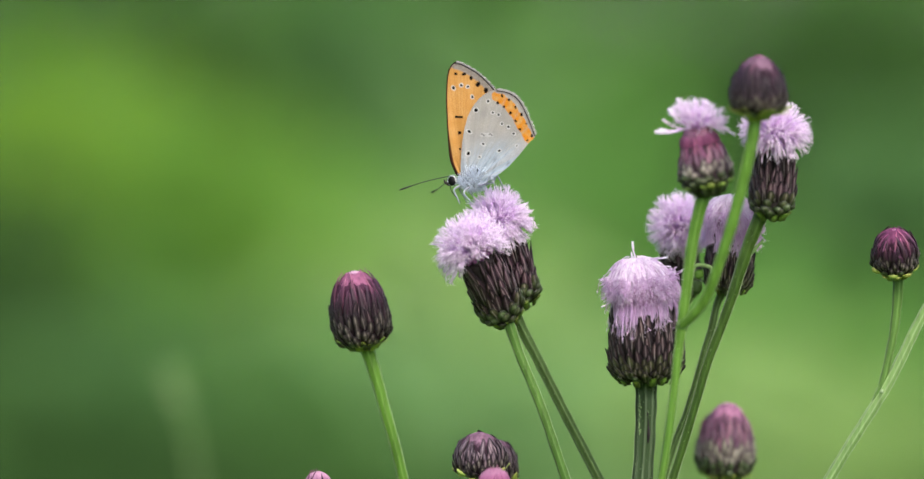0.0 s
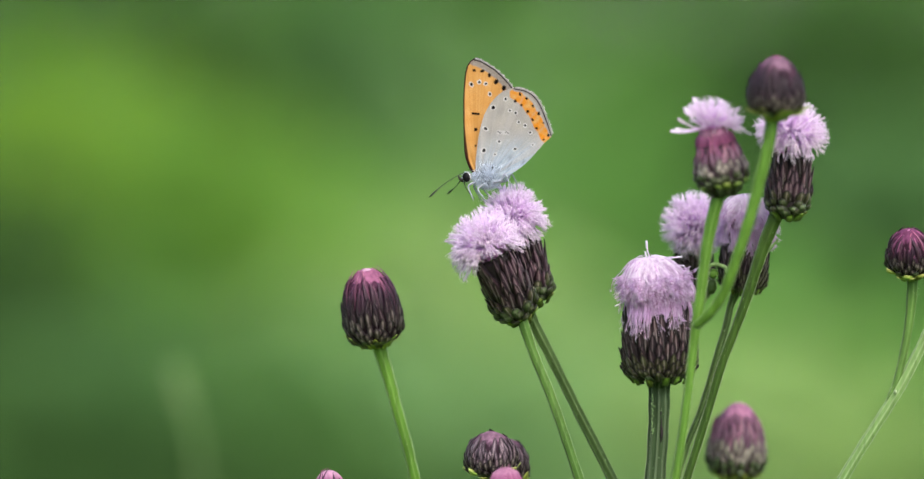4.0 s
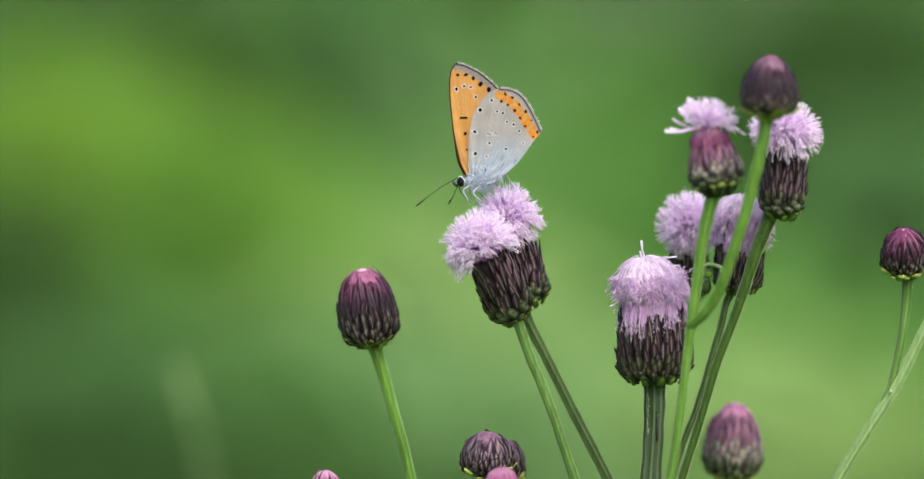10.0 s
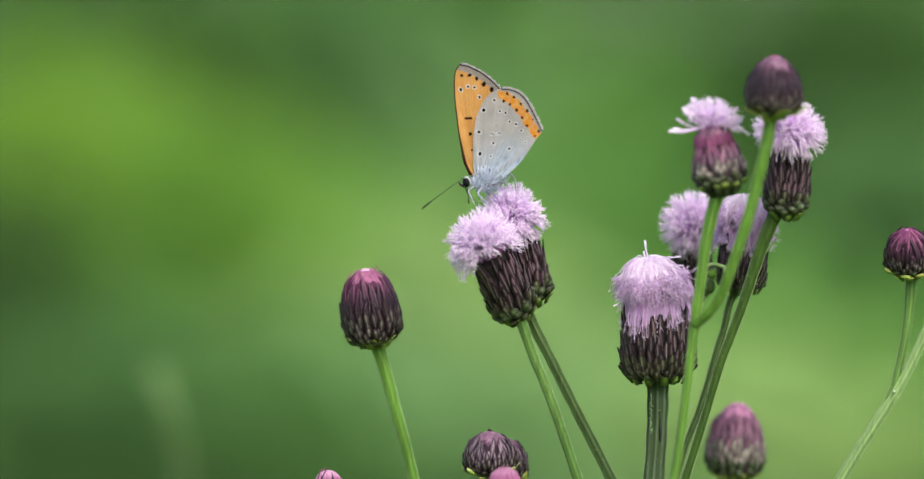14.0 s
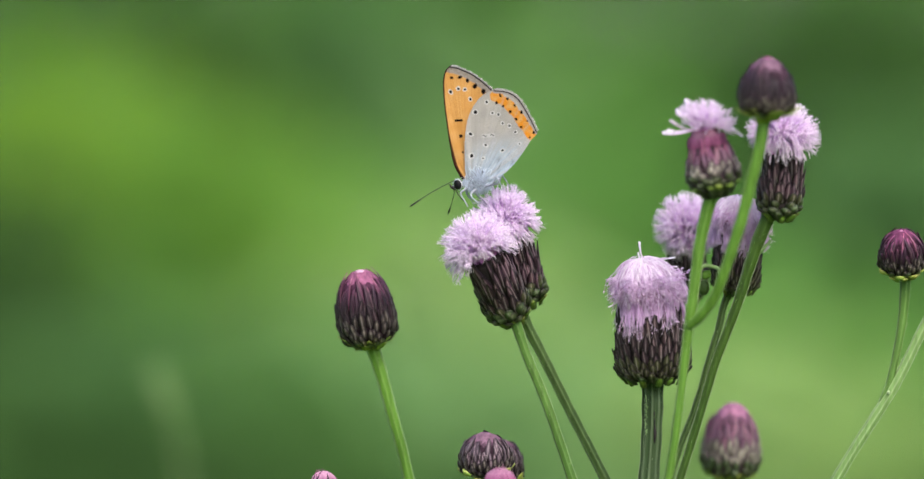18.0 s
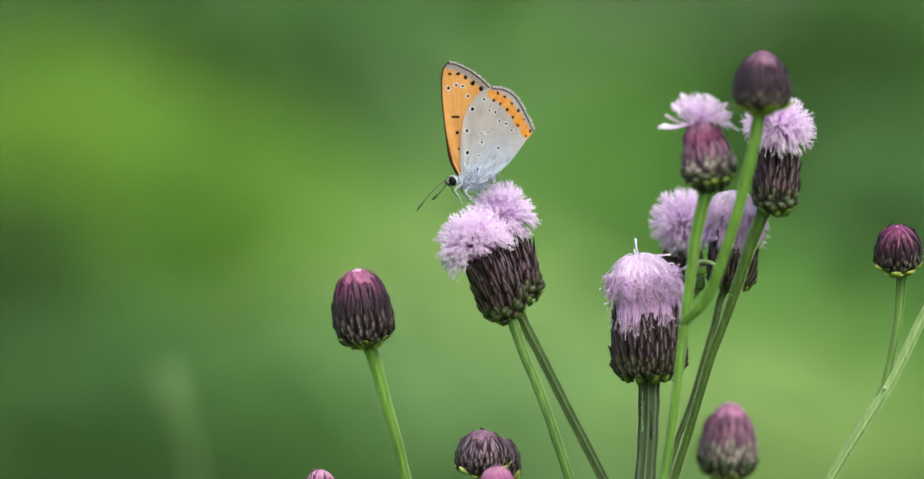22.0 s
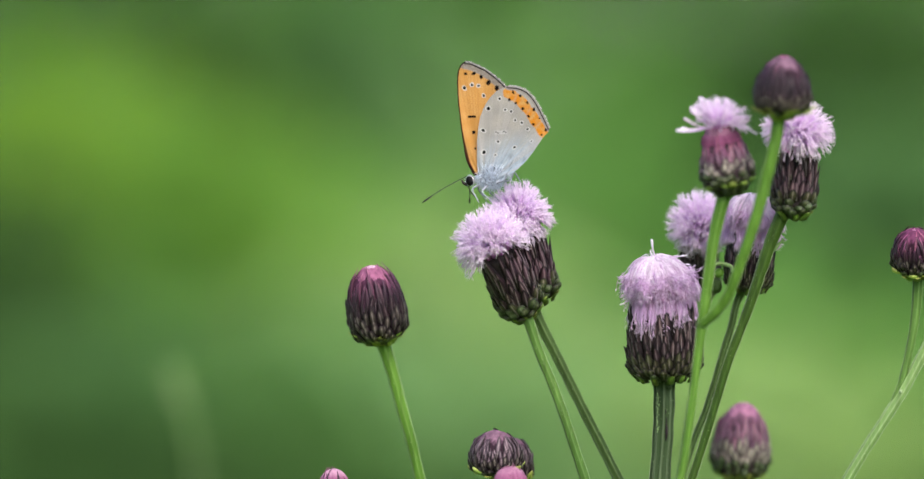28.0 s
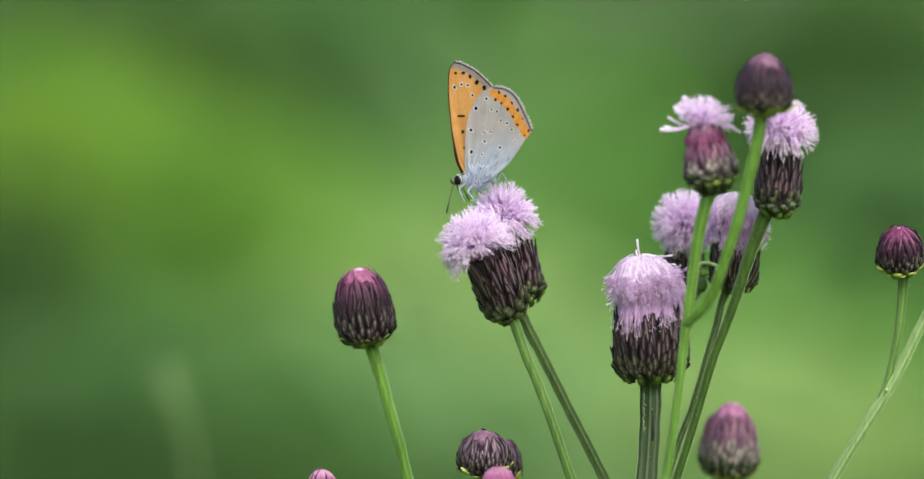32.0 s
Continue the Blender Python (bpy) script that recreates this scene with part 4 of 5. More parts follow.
    core, r, h = flower_head(root, o, (1239, 481, 0.008), (1246, 392, 0.006), 90, BARREL, FADED_CUP, 18)
    mop(core, h, r * 0.7, 50, 66, 2000, 19, 0.4, (-8, -6), 44)

    st = Strands()
    curl = [(1180, 452), (1184, 446), (1192, 444), (1202, 446), (1211, 450), (1213, 458)]
    st.tube(spline([spot(a, b, 0.004) - o for a, b in curl], 4), [3.4 * UNIT] * 21, sides=7)
    part("curled_leaf", st.mesh("curled_leaf", STEM_PALE), root, label="small pale curled leaf")
    part("side_bud", ellipsoid("side_bud", spot(1190, 460, 0.005) - o, (9, 7, 8), STEM, 20, 0.25), root, label="tiny green bud")
    part("side_bud", ellipsoid("side_bud", spot(1186, 482, 0.008) - o, (10, 9, 13), STEM_DARK, 0, 0.25), root, label="tiny green bud")
    st = Strands()
    st.tube(spline([spot(a, b, 0.0) - o for a, b in ((1299, 402), (1288, 414), (1273, 432), (1262, 458), (1255, 482))], 4), [curve([(0, 1.6), (0.3, 3.4), (1, 1.2)], i / 16) * UNIT for i in range(17)], sides=6)
    part("leaf_blade", st.mesh("leaf_blade", STEM_PALE), root, label="narrow pale green leaf")

    # a small bud that branches from a pale oblique stem
    root, o = plant("H", 1150, 0.0, "small dark thistle bud branching from a pale oblique stem")
    stalk(root, o, [(1700, 310), (1640, 408), (1578, 515), (1559, 550), (1535, 600), (1509, 650), (1478, 700), (1446, 750), (1408, 813), (1330, 940)], 0.0, [7, 7.5, 8.4, 8.6, 8.8, 9, 9, 9, 9, 9.5], STEM_FADED)
    stalk(root, o, [(1529, 456), (1527, 500), (1521.5, 550), (1512, 600), (1499.5, 650), (1488, 678)], 0.0, [9.6, 8.6, 7.4, 6.6, 6.2, 6], STEM_SOFT, name="side_stem", last=True)
    core, r, h = flower_head(root, o, (1524, 450, 0.0), (1521, 385, -0.004), 86, ROUND, DOME_ROWS, 20, inside=ROUND_CORE)
    bud_tip(core, r, h, 40, 21, 0.6, 0.92, 0.14)
    part("nodule", ellipsoid("nodule", spot(1500, 659, -0.0012) - o, (2.8, 2.6, 3.2), PALE_SPECK, 0, 0.2), root, label="small white nodule at the fork")

    # a bud out of focus
    root, o = plant("I", 1220, 0.036, "pale purple closed thistle bud on a short stem")
    stalk(root, o, [(1232, 806), (1234, 840), (1236, 900)], 0.036, [10, 9, 9])
    core, r, h = flower_head(root, o, (1232, 810, 0.036), (1239, 686, 0.034), 106, BUD, DUSTY_ROWS, 22, inside=PALE_CORE)
    bud_tip(core, r, h, 80, 23, 0.6, 0.84, 0.4)

    # low buds at the bottom
    root, o = plant("J", 840, 0.0, "round dark purple thistle bud on a short green stem")
    stalk(root, o, [(820, 796), (824, 840), (830, 900)], 0.0, [9, 8, 8])
    core, r, h = flower_head(root, o, (819, 799, 0.001), (815, 732, -0.001), 96, ROUND, DUSK_ROWS, 24, inside=DUSK_CORE)
    root, o = plant("J2", 880, 0.014, "small dark purple thistle bud behind a larger one")
    stalk(root, o, [(862, 814), (864, 850), (868, 900)], 0.014, [8, 7, 7])
    core, r, h = flower_head(root, o, (855, 816, 0.014), (849, 744, 0.013), 64, ROUND, DUSK_ROWS, 26, inside=DUSK_CORE)
    root, o = plant("K", 850, -0.014, "pink tipped thistle bud before a dark one")
    stalk(root, o, [(846, 900), (847, 940), (849, 990)], -0.014, [10, 9, 9])
    core, r, h = flower_head(root, o, (846, 902, -0.014), (841, 794, -0.014), 84, EGG, BUD_ROWS, 28, inside=BUD_CORE)
    bud_tip(core, r, h, 120, 29, 0.6, 0.75, 0.60)
    root, o = plant("L", 560, 0.0, "pink tipped thistle bud low among the others")
    stalk(root, o, [(546, 890), (548, 930), (552, 990)], 0.0, [9, 8, 8])
    core, r, h = flower_head(root, o, (546, 894, 0.0), (542, 800, 0.0), 80, EGG, BUD_ROWS, 30, inside=BUD_CORE)
    bud_tip(core, r, h, 90, 31, 0.8, 0.8, 0.50)


thistles()


# ---- the butterfly ----
FEET = (825, 312)
TURNED = 20.0       # degrees by which the wings stand turned from square to the view


def wing_material():
    m = Mat("wing_scales", 0.8, 0.04)
    a = m.node("ShaderNodeAttribute")
    a.attribute_name = "scales"
    o = m.coords("Object")
    fine = m.noise(o, 9000, 2)
    c = m.blend(1.0, a.outputs["Color"], m.ramp(fine, (0.3, (0.8, 0.8, 0.81, 1)), (0.7, (1.12, 1.12, 1.11, 1))), "MULTIPLY")
    m.bump(fine, 0.00004)
    return m.colour(c, 0.15)


WING = wing_material()
FORE_LEFT = [(104.5, 768.5), (107, 763), (112, 757.5), (120, 753.5), (130, 751.6), (140, 751), (160, 751), (180, 752), (200, 754), (220, 755.5), (240, 757.5), (260, 760), (275, 763), (285, 767), (295, 772), (303, 780)]
FORE_RIGHT = [(104.5, 771), (107, 777), (112, 787), (120, 802), (130, 815), (140, 826), (150, 835), (158, 838), (175, 836), (200, 826), (240, 808), (280, 793), (303, 786)]
HIND_LEFT = [(148.5, 840), (152, 830), (157, 819), (165, 810), (175, 802), (185, 796), (200, 790), (220, 786), (240, 783.5), (260, 782.5), (280, 782), (300, 784), (312, 796)]
HIND_RIGHT = [(148.5, 848), (152, 861), (158, 871), (166, 879), (175, 885), (185, 890.5), (195, 895.5), (205, 900), (215, 904), (222, 907), (228, 905), (234, 898.5), (240, 893.5), (250, 886.5), (260, 879), (270, 871), (280, 862), (290, 851), (300, 838), (312, 818)]
FORE_SPOTS = [(766, 126, 2.4, 0), (780, 126, 3.0, 0), (792, 132, 3.1, 0), (804, 142, 4.0, 0), (818, 152, 4.0, 0), (763, 150, 2.6, 1), (776, 145, 2.1, 1), (787, 147, 1.8, 1), (795, 164, 2.0, 1), (776, 226, 2.8, 0), (778, 253, 1.6, 0)]
HIND_SPOTS = [(804, 186, 3.0, 1), (832, 189, 1.7, 1), (842, 192, 1.7, 1), (848, 207, 1.7, 1), (859, 212, 1.9, 1), (869, 223, 1.8, 1), (794, 223, 2.6, 1), (794, 260, 3.0, 1), (818, 243, 1.9, 1), (845.5, 253, 1.9, 1), (813, 265, 1.5, 1), (875, 243, 1.3, 1), (824, 170, 2.0, 1), (812, 288, 2.0, 0),
              (847, 160, 2.3, 0), (859, 166, 2.2, 0), (870, 178, 2.0, 0), (881, 190, 2.6, 0), (840, 172, 2.2, 0), (851, 178, 2.0, 0), (862, 188, 2.6, 0), (871, 201, 2.3, 0), (879, 215, 2.2, 0), (893, 233, 1.6, 0), (900, 225, 2.2, 0), (890, 205, 1.6, 0)]
BAND = [(838, 160), (848, 166), (860, 176), (870, 189), (880, 204), (889, 219), (896, 229)]
HIND_RIM = [(840, 149), (852, 150), (862, 153), (871, 158), (879, 166), (885, 175), (890.5, 185), (895.5, 195), (900, 205), (904, 215), (907, 222)]
FORE_RIM = [(766, 105.5), (776, 107), (787, 112), (802, 120), (815, 130), (826, 140), (836, 151)]


def to_line(x, y, line):
    best = 1e9
    for (x0, y0), (x1, y1) in zip(line, line[1:]):
        dx, dy = x1 - x0, y1 - y0
        t = min(1, max(0, ((x - x0) * dx + (y - y0) * dy) / (dx * dx + dy * dy)))
        best = min(best, math.hypot(x - x0 - t * dx, y - y0 - t * dy))
    return best


def over(a, b, t):
    return tuple(mix(p, q, t) for p, q in zip(a, b))


def spots_on(c, x, y, spots):
    for sx, sy, r, halo in spots:
        slant, oval = 2.5 * noise.noise((sx * 0.37, sy * 0.53, 1)), 1 + 0.45 * noise.noise((sx * 0.71, sy * 0.29, 6))
        dx, dy = x - sx, y - sy
        u, w = dx * math.cos(slant) + dy * math.sin(slant), dy * math.cos(slant) - dx * math.sin(slant)
        d = math.hypot(u * oval, w / oval)
        if d < r * 2.6 + 2:
            d += 1.1 * noise.noise((x * 0.4, y * 0.4, sx))
            if halo:
                c = over(c, lin(244, 240, 240), 0.9 * (1 - smooth(r + 0.8, r + 2.6, d)))
            c = over(c, lin(46, 24, 18), 0.5 * (1 - smooth(r, r + 1.0, d)))
            c = over(c, lin(20, 16, 18), 1 - smooth(r - 0.9, r + 0.5, d))
    return c


def veins(c, x, y, root, angles, tone, share):
    """Thin veins that run out from the wing's root."""
    a = math.degrees(math.atan2(x - root[0], root[1] - y))
    far = math.hypot(x - root[0], y - root[1])
    off = min(abs(a - q) for q in angles) * far * 0.01745
    return over(c, tone, share * (1 - smooth(0.4, 1.5, off)) * smooth(25, 60, far))


def fore_colour(x, y):
    n = noise.noise((x * 0.06, y * 0.06, 2))
    c = over(lin(244, 184, 112), lin(236, 172, 96), 0.5 + n)
    v = abs(noise.noise((math.atan2(x - 784, 300 - y) * 9, 0.3, 8)))
    c = over(c, lin(226, 156, 70), 0.4 * (1 - smooth(0.0, 0.07, v)))
    c = veins(c, x, y, (782, 302), (-9.0, -6.0, -2.5, 1.5, 6.0, 11.0, 16.5), lin(204, 136, 66), 0.25)
    rim = to_line(x, y, FORE_RIM)
    c = over(c, over(lin(184, 172, 164), lin(160, 146, 136), 0.5 + noise.noise((x * 0.3, y * 0.3, 5))), 1 - smooth(11.5, 15.5, rim + 1.5 * n + 1.6 * noise.noise((x * 0.2, y * 0.2, 3))))
    c = over(c, lin(58, 50, 52), (1 - smooth(0.8, 1.9, abs(rim - 2.8))))
    c = over(c, lin(190, 182, 180), 1 - smooth(1.4, 2.4, rim))
    edge = x - curve(FORE_LEFT, y)
    low = smooth(205, 285, y)
    c = over(c, lin(64, 30, 26), (1 - smooth(1.4 + 2.6 * low, 2.8 + 4.5 * low, edge)) * mix(0.85, 1, low))
    c = over(c, lin(40, 34, 34), (1 - smooth(0.8, 2.2, edge)) * 0.8)
    if abs(y - 199) < 4 and abs(x - 774) < 9:
        c = over(c, lin(24, 18, 20), (1 - smooth(1.4, 2.4, abs(y - 199))) * (1 - smooth(6, 7.5, abs(x - 774))))
    return spots_on(c, x, y, FORE_SPOTS)


def hind_colour(x, y):
    n = noise.noise((x * 0.05, y * 0.05, 4))
    base = 1 - smooth(15, 92, math.hypot((x - 848) * 0.8, y - 302))
    c = over(lin(202, 194, 187), lin(188, 182, 178), 0.5 + n)
    c = over(c, lin(192, 210, 230), 0.9 * base)
    ray = math.atan2(x - 796, 312 - y)
    v = abs(noise.noise((ray * 8, 0.1, 3)))
    c = over(c, lin(206, 200, 196), 0.6 * (1 - smooth(0.0, 0.10, v)))
    c = veins(c, x, y, (800, 310), (2.0, 9.0, 15.0, 21.0, 27.5, 34.0, 41.0, 48.5), lin(164, 158, 156), 0.16)
    hair = noise.noise((x * 0.28 + y * 0.18, (y - x) * 0.05, 9))
    c = over(c, lin(222, 232, 244), max(0, hair) * 0.7 * base)
    c = over(c, lin(110, 124, 140), max(0, -hair - 0.15) * 1.2 * base * smooth(230, 290, y))
    rim = to_line(x, y, HIND_RIM)
    band = to_line(x, y, BAND)
    cut = abs(math.sin(ray * 16 + 0.4))
    warm = over(lin(250, 158, 50), lin(244, 184, 110), max(0.0, min(1.0, 0.35 + 1.2 * noise.noise((x * 0.12, y * 0.12, 12)))))
    c = over(c, warm, (1 - smooth(8.0, 10.4, band + 1.6 * noise.noise((x * 0.18, y * 0.18, 5)) + 1.4 * (1 - cut))) * mix(0.75, 1.0, smooth(0.05, 0.3, cut)))
    c = over(c, lin(182, 172, 168), 1 - smooth(6.0, 8.0, rim))
    c = over(c, lin(52, 45, 48), 1 - smooth(0.8, 1.9, abs(rim - 2.8)))
    c = over(c, lin(196, 190, 188), 1 - smooth(1.6, 2.4, rim))
    c = over(c, lin(226, 222, 222), 0.6 * (1 - smooth(2.5, 4.0, abs(y - 227))) * (1 - smooth(10, 12, abs(x - 823.5))))
    for sx, sy, w in ((817, 227, 4), (830, 226.5, 4)):
        c = over(c, lin(92, 88, 92), 0.85 * (1 - smooth(0.5, 1.4, abs(y - sy - 1.2 * math.sin(x * 0.9)))) * (1 - smooth(w - 1.5, w, abs(x - sx))))
    return spots_on(c, x, y, HIND_SPOTS)


def wing_place(x, y, bulge=0.0):
    """From the units of spot to the butterfly's own space; the wings stand turned, so lengths along them are longer."""
    return Vector(((x - FEET[0]) * UNIT / math.cos(radians(TURNED)), bulge * UNIT, (FEET[1] - y) * UNIT))


def wing(name, left, right, painter, cols, bulge, away):
    y0, y1 = left[0][0], left[-1][0]
    n = int(y1 - y0)
    v, f, cs = [], [], []
    for i in range(n + 1):
        y = mix(y0, y1, i / n)
        l, r = curve(left, y), curve(right, y)
        for k in range(cols + 1):
            q = k / cols
            x = mix(l, r, q)
            ragged = 0.0
            if k in (0, cols):
                ragged = 0.7 * noise.noise((x * 0.9, y * 0.9, 7)) * (1 if k else -0.2)
            b = bulge * math.sin(math.pi * q) * math.sin(math.pi * i / n) + 0.5 * math.sin(math.atan2(x - 790, 312 - y) * 24)
            v.append(wing_place(x + ragged, y, away + b))
            c = painter(x, y)
            cs += [0.57 * k for k in c[:3]] + [1.0]
    w = cols + 1
    for i in range(n):
        for k in range(cols):
            a = i * w + k
            f.append((a, a + 1, a + 1 + w, a + w))
    me = mesh_of(name, v, f, WING)
    at = me.color_attributes.new("scales", "FLOAT_COLOR", "POINT")
    at.data.foreach_set("color", cs)
    return me


def hairy(name, colour_lo, colour_hi):
    m = Mat(name, 0.6, 0.3)
    g = m.t.nodes.new("ShaderNodeNewGeometry").outputs["Random Per Island"]
    return m.colour(m.ramp(g, (0.0, colour_lo), (1.0, colour_hi)), 0.2)


HAIR = hairy("pale_hair", lin(164, 176, 196), lin(222, 230, 242))
SKIN = hairy("grey_body", lin(120, 128, 142), lin(140, 148, 160))
FRINGE = hairy("wing_fringe", lin(140, 136, 138), lin(226, 222, 222))


def banded_material():
    m = Mat("banded_feeler", 0.5, 0.3)
    z = m.axis(m.coords("Generated"), 2)
    wave = m.node("ShaderNodeMath")
    wave.operation = "SINE"
    mul = m.node("ShaderNodeMath")
    mul.operation = "MULTIPLY"
    mul.inputs[1].default_value = 110.0
    m.link(z, mul.inputs[0])
    m.link(mul.outputs[0], wave.inputs[0])
    stripes = m.ramp(wave.outputs[0], (0.35, lin(18, 18, 18)), (0.75, lin(66, 70, 64)))
    return m.colour(m.blend(m.ramp(z, (0.75, (0, 0, 0, 1)), (0.82, (1, 1, 1, 1))), stripes, lin(20, 17, 17)))


FEELER = banded_material()
LEG = shell_material("pale_leg", lin(96, 98, 108), lin(168, 172, 184), 0.5, 6000)
TONGUE = shell_material("dark_tongue", lin(38, 32, 34), lin(62, 54, 56), 0.4, 4000)


def hair_on(at, radii, count, length, way, material, seed, turn=0.0, thick=0.55):
    random.seed(seed)
    st = Strands()
    c, s = math.cos(radians(turn)), math.sin(radians(turn))
    for i in range(count):
        d = Vector((random.gauss(0, 1), random.gauss(0, 1), random.gauss(0, 1))).normalized()
        p = Vector((d.x * radii[0], d.y * radii[1], d.z * radii[2]))
        p = Vector((p.x * c - p.z * s, p.y, p.x * s + p.z * c)) * UNIT + Vector(at)
        w = (d * 0.8 + Vector(way) + Vector((random.gauss(0, 0.3), random.gauss(0, 0.3), random.gauss(0, 0.3)))).normalized()
        l = length * UNIT * random.uniform(0.6, 1.3)
        st.tube([p, p + w * l * 0.5, p + (w + Vector((0, 0, -0.15))) * l], [thick * UNIT, thick * 0.8 * UNIT, thick * 0.25 * UNIT])
    return st.mesh("hair", material)


def fringe(rim, seed):
    random.seed(seed)
    st = Strands()
    for (x0, y0), (x1, y1) in zip(rim, rim[1:]):
        n = int(math.hypot(x1 - x0, y1 - y0) * 1.6)
        nx, ny = (y1 - y0), -(x1 - x0)
        k = math.hypot(nx, ny)
        for i in range(n):
            q = random.random()
            x, y = mix(x0, x1, q), mix(y0, y1, q)
            l = random.uniform(0.7, 1.8) * (1 + 0.5 * math.sin((x + y) * 0.42))
            a, b = wing_place(x, y, 0), wing_place(x + nx / k * l + random.gauss(0, 0.6), y + ny / k * l + random.gauss(0, 0.6), random.uniform(-1, 1))
            st.tube([a, a.lerp(b, 0.6), b], [0.5 * UNIT, 0.4 * UNIT, 0.12 * UNIT])
    return st.mesh("fringe", FRINGE)


def limb(name, points, radii, material, parent, label=""):
    st = Strands()
    path = spline([wing_place(x, y, d) for x, y, d in points], 4)
    st.tube(path, [curve([(i / (len(radii) - 1), r) for i, r in enumerate(radii)], k / (len(path) - 1)) * UNIT for k in range(len(path))], sides=6)
    return part(name, st.mesh(name, material), parent, label=label)


HINGE = {}


def butterfly():
    root = new("butterfly")
    root.location = spot(*FEET, -0.001)
    tagged(root, "copper butterfly with closed spotted orange and grey wings", "butterfly")
    fore = wing("forewing", FORE_LEFT, FORE_RIGHT, fore_colour, 90, 2.0, 1.5)
    hind = wing("hindwing", HIND_LEFT, HIND_RIGHT, hind_colour, 120, 3.0, -2.5)
    far = Matrix.Translation((-3.4 * UNIT, 9 * UNIT, 0.6 * UNIT))
    near_fore = part("forewing", fore, root, label="orange forewing with black spots and a grey edge")
    near_hind = part("hindwing", hind, root, label="grey hindwing with black spots and an orange band")
    part("forewing", fore, root, far, "orange forewing with black spots and a grey edge")
    part("hindwing", hind, root, far, "grey hindwing with black spots and an orange band")
    tagged(part("fringe", fringe(FORE_RIM, 51), near_fore, label="pale fine fringe"), kind="stuff")
    tagged(part("fringe", fringe(HIND_RIM, 52), near_hind, label="pale fine fringe"), kind="stuff")
    random.seed(60)
    st = Strands()
    for i in range(170):
        a0 = radians(random.uniform(-35, 62))
        r0, l = random.uniform(0, 18), random.uniform(5, 13)
        x, y = 806 + math.sin(a0) * r0 + random.gauss(0, 5), 304 - math.cos(a0) * r0
        a1 = a0 + random.gauss(0, 0.4)
        a, b = wing_place(x, y, -3 - random.random() * 2), wing_place(x + math.sin(a1) * l, y - math.cos(a1) * l, -5.5 - random.random() * 2)
        st.tube([a, a.lerp(b, 0.5) + Vector((0, -0.8 * UNIT, 0)), b], [0.3 * UNIT, 0.26 * UNIT, 0.1 * UNIT])
    tagged(part("hair", st.mesh("hair", HAIR), near_hind, label="pale blue-grey hair at the wing's root"), kind="stuff")
    t = wing_place(798, 306, 5)
    thorax = part("thorax", ellipsoid("thorax", t, (21, 11, 12), SKIN, -12, 0.1), root, label="thorax covered in pale blue-grey hair")
    tagged(part("hair", hair_on(t, (21, 11, 13), 1700, 8, (0.6, -0.3, -0.6), HAIR, 53, -12, 0.32), thorax), kind="stuff")
    b = wing_place(815, 303, 6)
    abdomen = part("abdomen", ellipsoid("abdomen", b, (20, 6, 6), SKIN, 12, 0.1), root, label="slender pale grey abdomen")
    tagged(part("hair", hair_on(b, (20, 6, 6), 260, 5, (0.7, 0, 0), HAIR, 54, 12), abdomen), kind="stuff")
    h = wing_place(768, 307, 4)
    head = part("head", ellipsoid("head", h, (7.5, 7, 8), TONGUE, 0, 0.1), root, label="small dark head with pale hairs")
    tagged(part("hair", hair_on(h, (8, 7.5, 8.5), 90, 3, (-0.3, -0.2, -0.1), HAIR, 55), head), kind="stuff")
    part("eye_rim", ellipsoid("eye_rim", wing_place(771.0, 306.8, -3.4), (6.2, 3.4, 8.3), WHITE_RIM, 18), head, label="white rim round the eye")
    part("eye", ellipsoid("eye", wing_place(769.8, 307.8, -6.0), (6.5, 4.0, 8.3), DARK_EYE, 18), head, label="glossy black eye")
    limb("palp", [(764, 313, -2), (759, 312, -4), (756, 306, -5)], [2.2, 2.4, 1.0], TONGUE, head, "short dark palp")
    limb("palp", [(764, 314, 8), (758, 315, 9), (754, 310, 10)], [2.0, 2.2, 0.9], TONGUE, head, "short dark palp")
    limb("proboscis", [(764, 316, 2), (769, 327, 0), (777, 335, -2), (786, 344, -4)], [1.0, 0.9, 0.8, 0.6], TONGUE, head, "thin dark tongue reaching into the flower")
    for side, d in ((-1, -6), (1, 14)):
        limb("leg", [(786, 314, d), (776, 322, d + 5 * side), (783, 336, d + 8 * side), (788, 346, d + 10 * side)], [2.2, 1.7, 1.0, 0.5], LEG, root)
        limb("leg", [(800, 316, d), (793, 326, d + 7 * side), (803, 338, d + 9 * side), (810, 346, d + 10 * side)], [2.2, 1.7, 1.0, 0.5], LEG, root)
        limb("leg", [(816, 312, d), (831, 307, d + 5 * side), (836, 296, d + 8 * side), (843, 306, d + 9 * side), (849, 320, d + 10 * side)], [2.2, 1.8, 1.4, 1.0, 0.6], LEG, root)
    st = Strands()
    path = [Vector((0.0, 1.2 * math.sin(q * 3.1), 0.0)) * UNIT * 3 + Vector((0, 0, 90 * q * UNIT)) for q in [i / 16 for i in range(17)]]
    st.tube(path, [curve([(0, 0.7), (0.72, 0.65), (0.83, 1.4), (0.95, 1.6), (1, 0.6)], i / 16) * UNIT for i in range(17)], sides=6)
    me = st.mesh("antenna", FEELER)
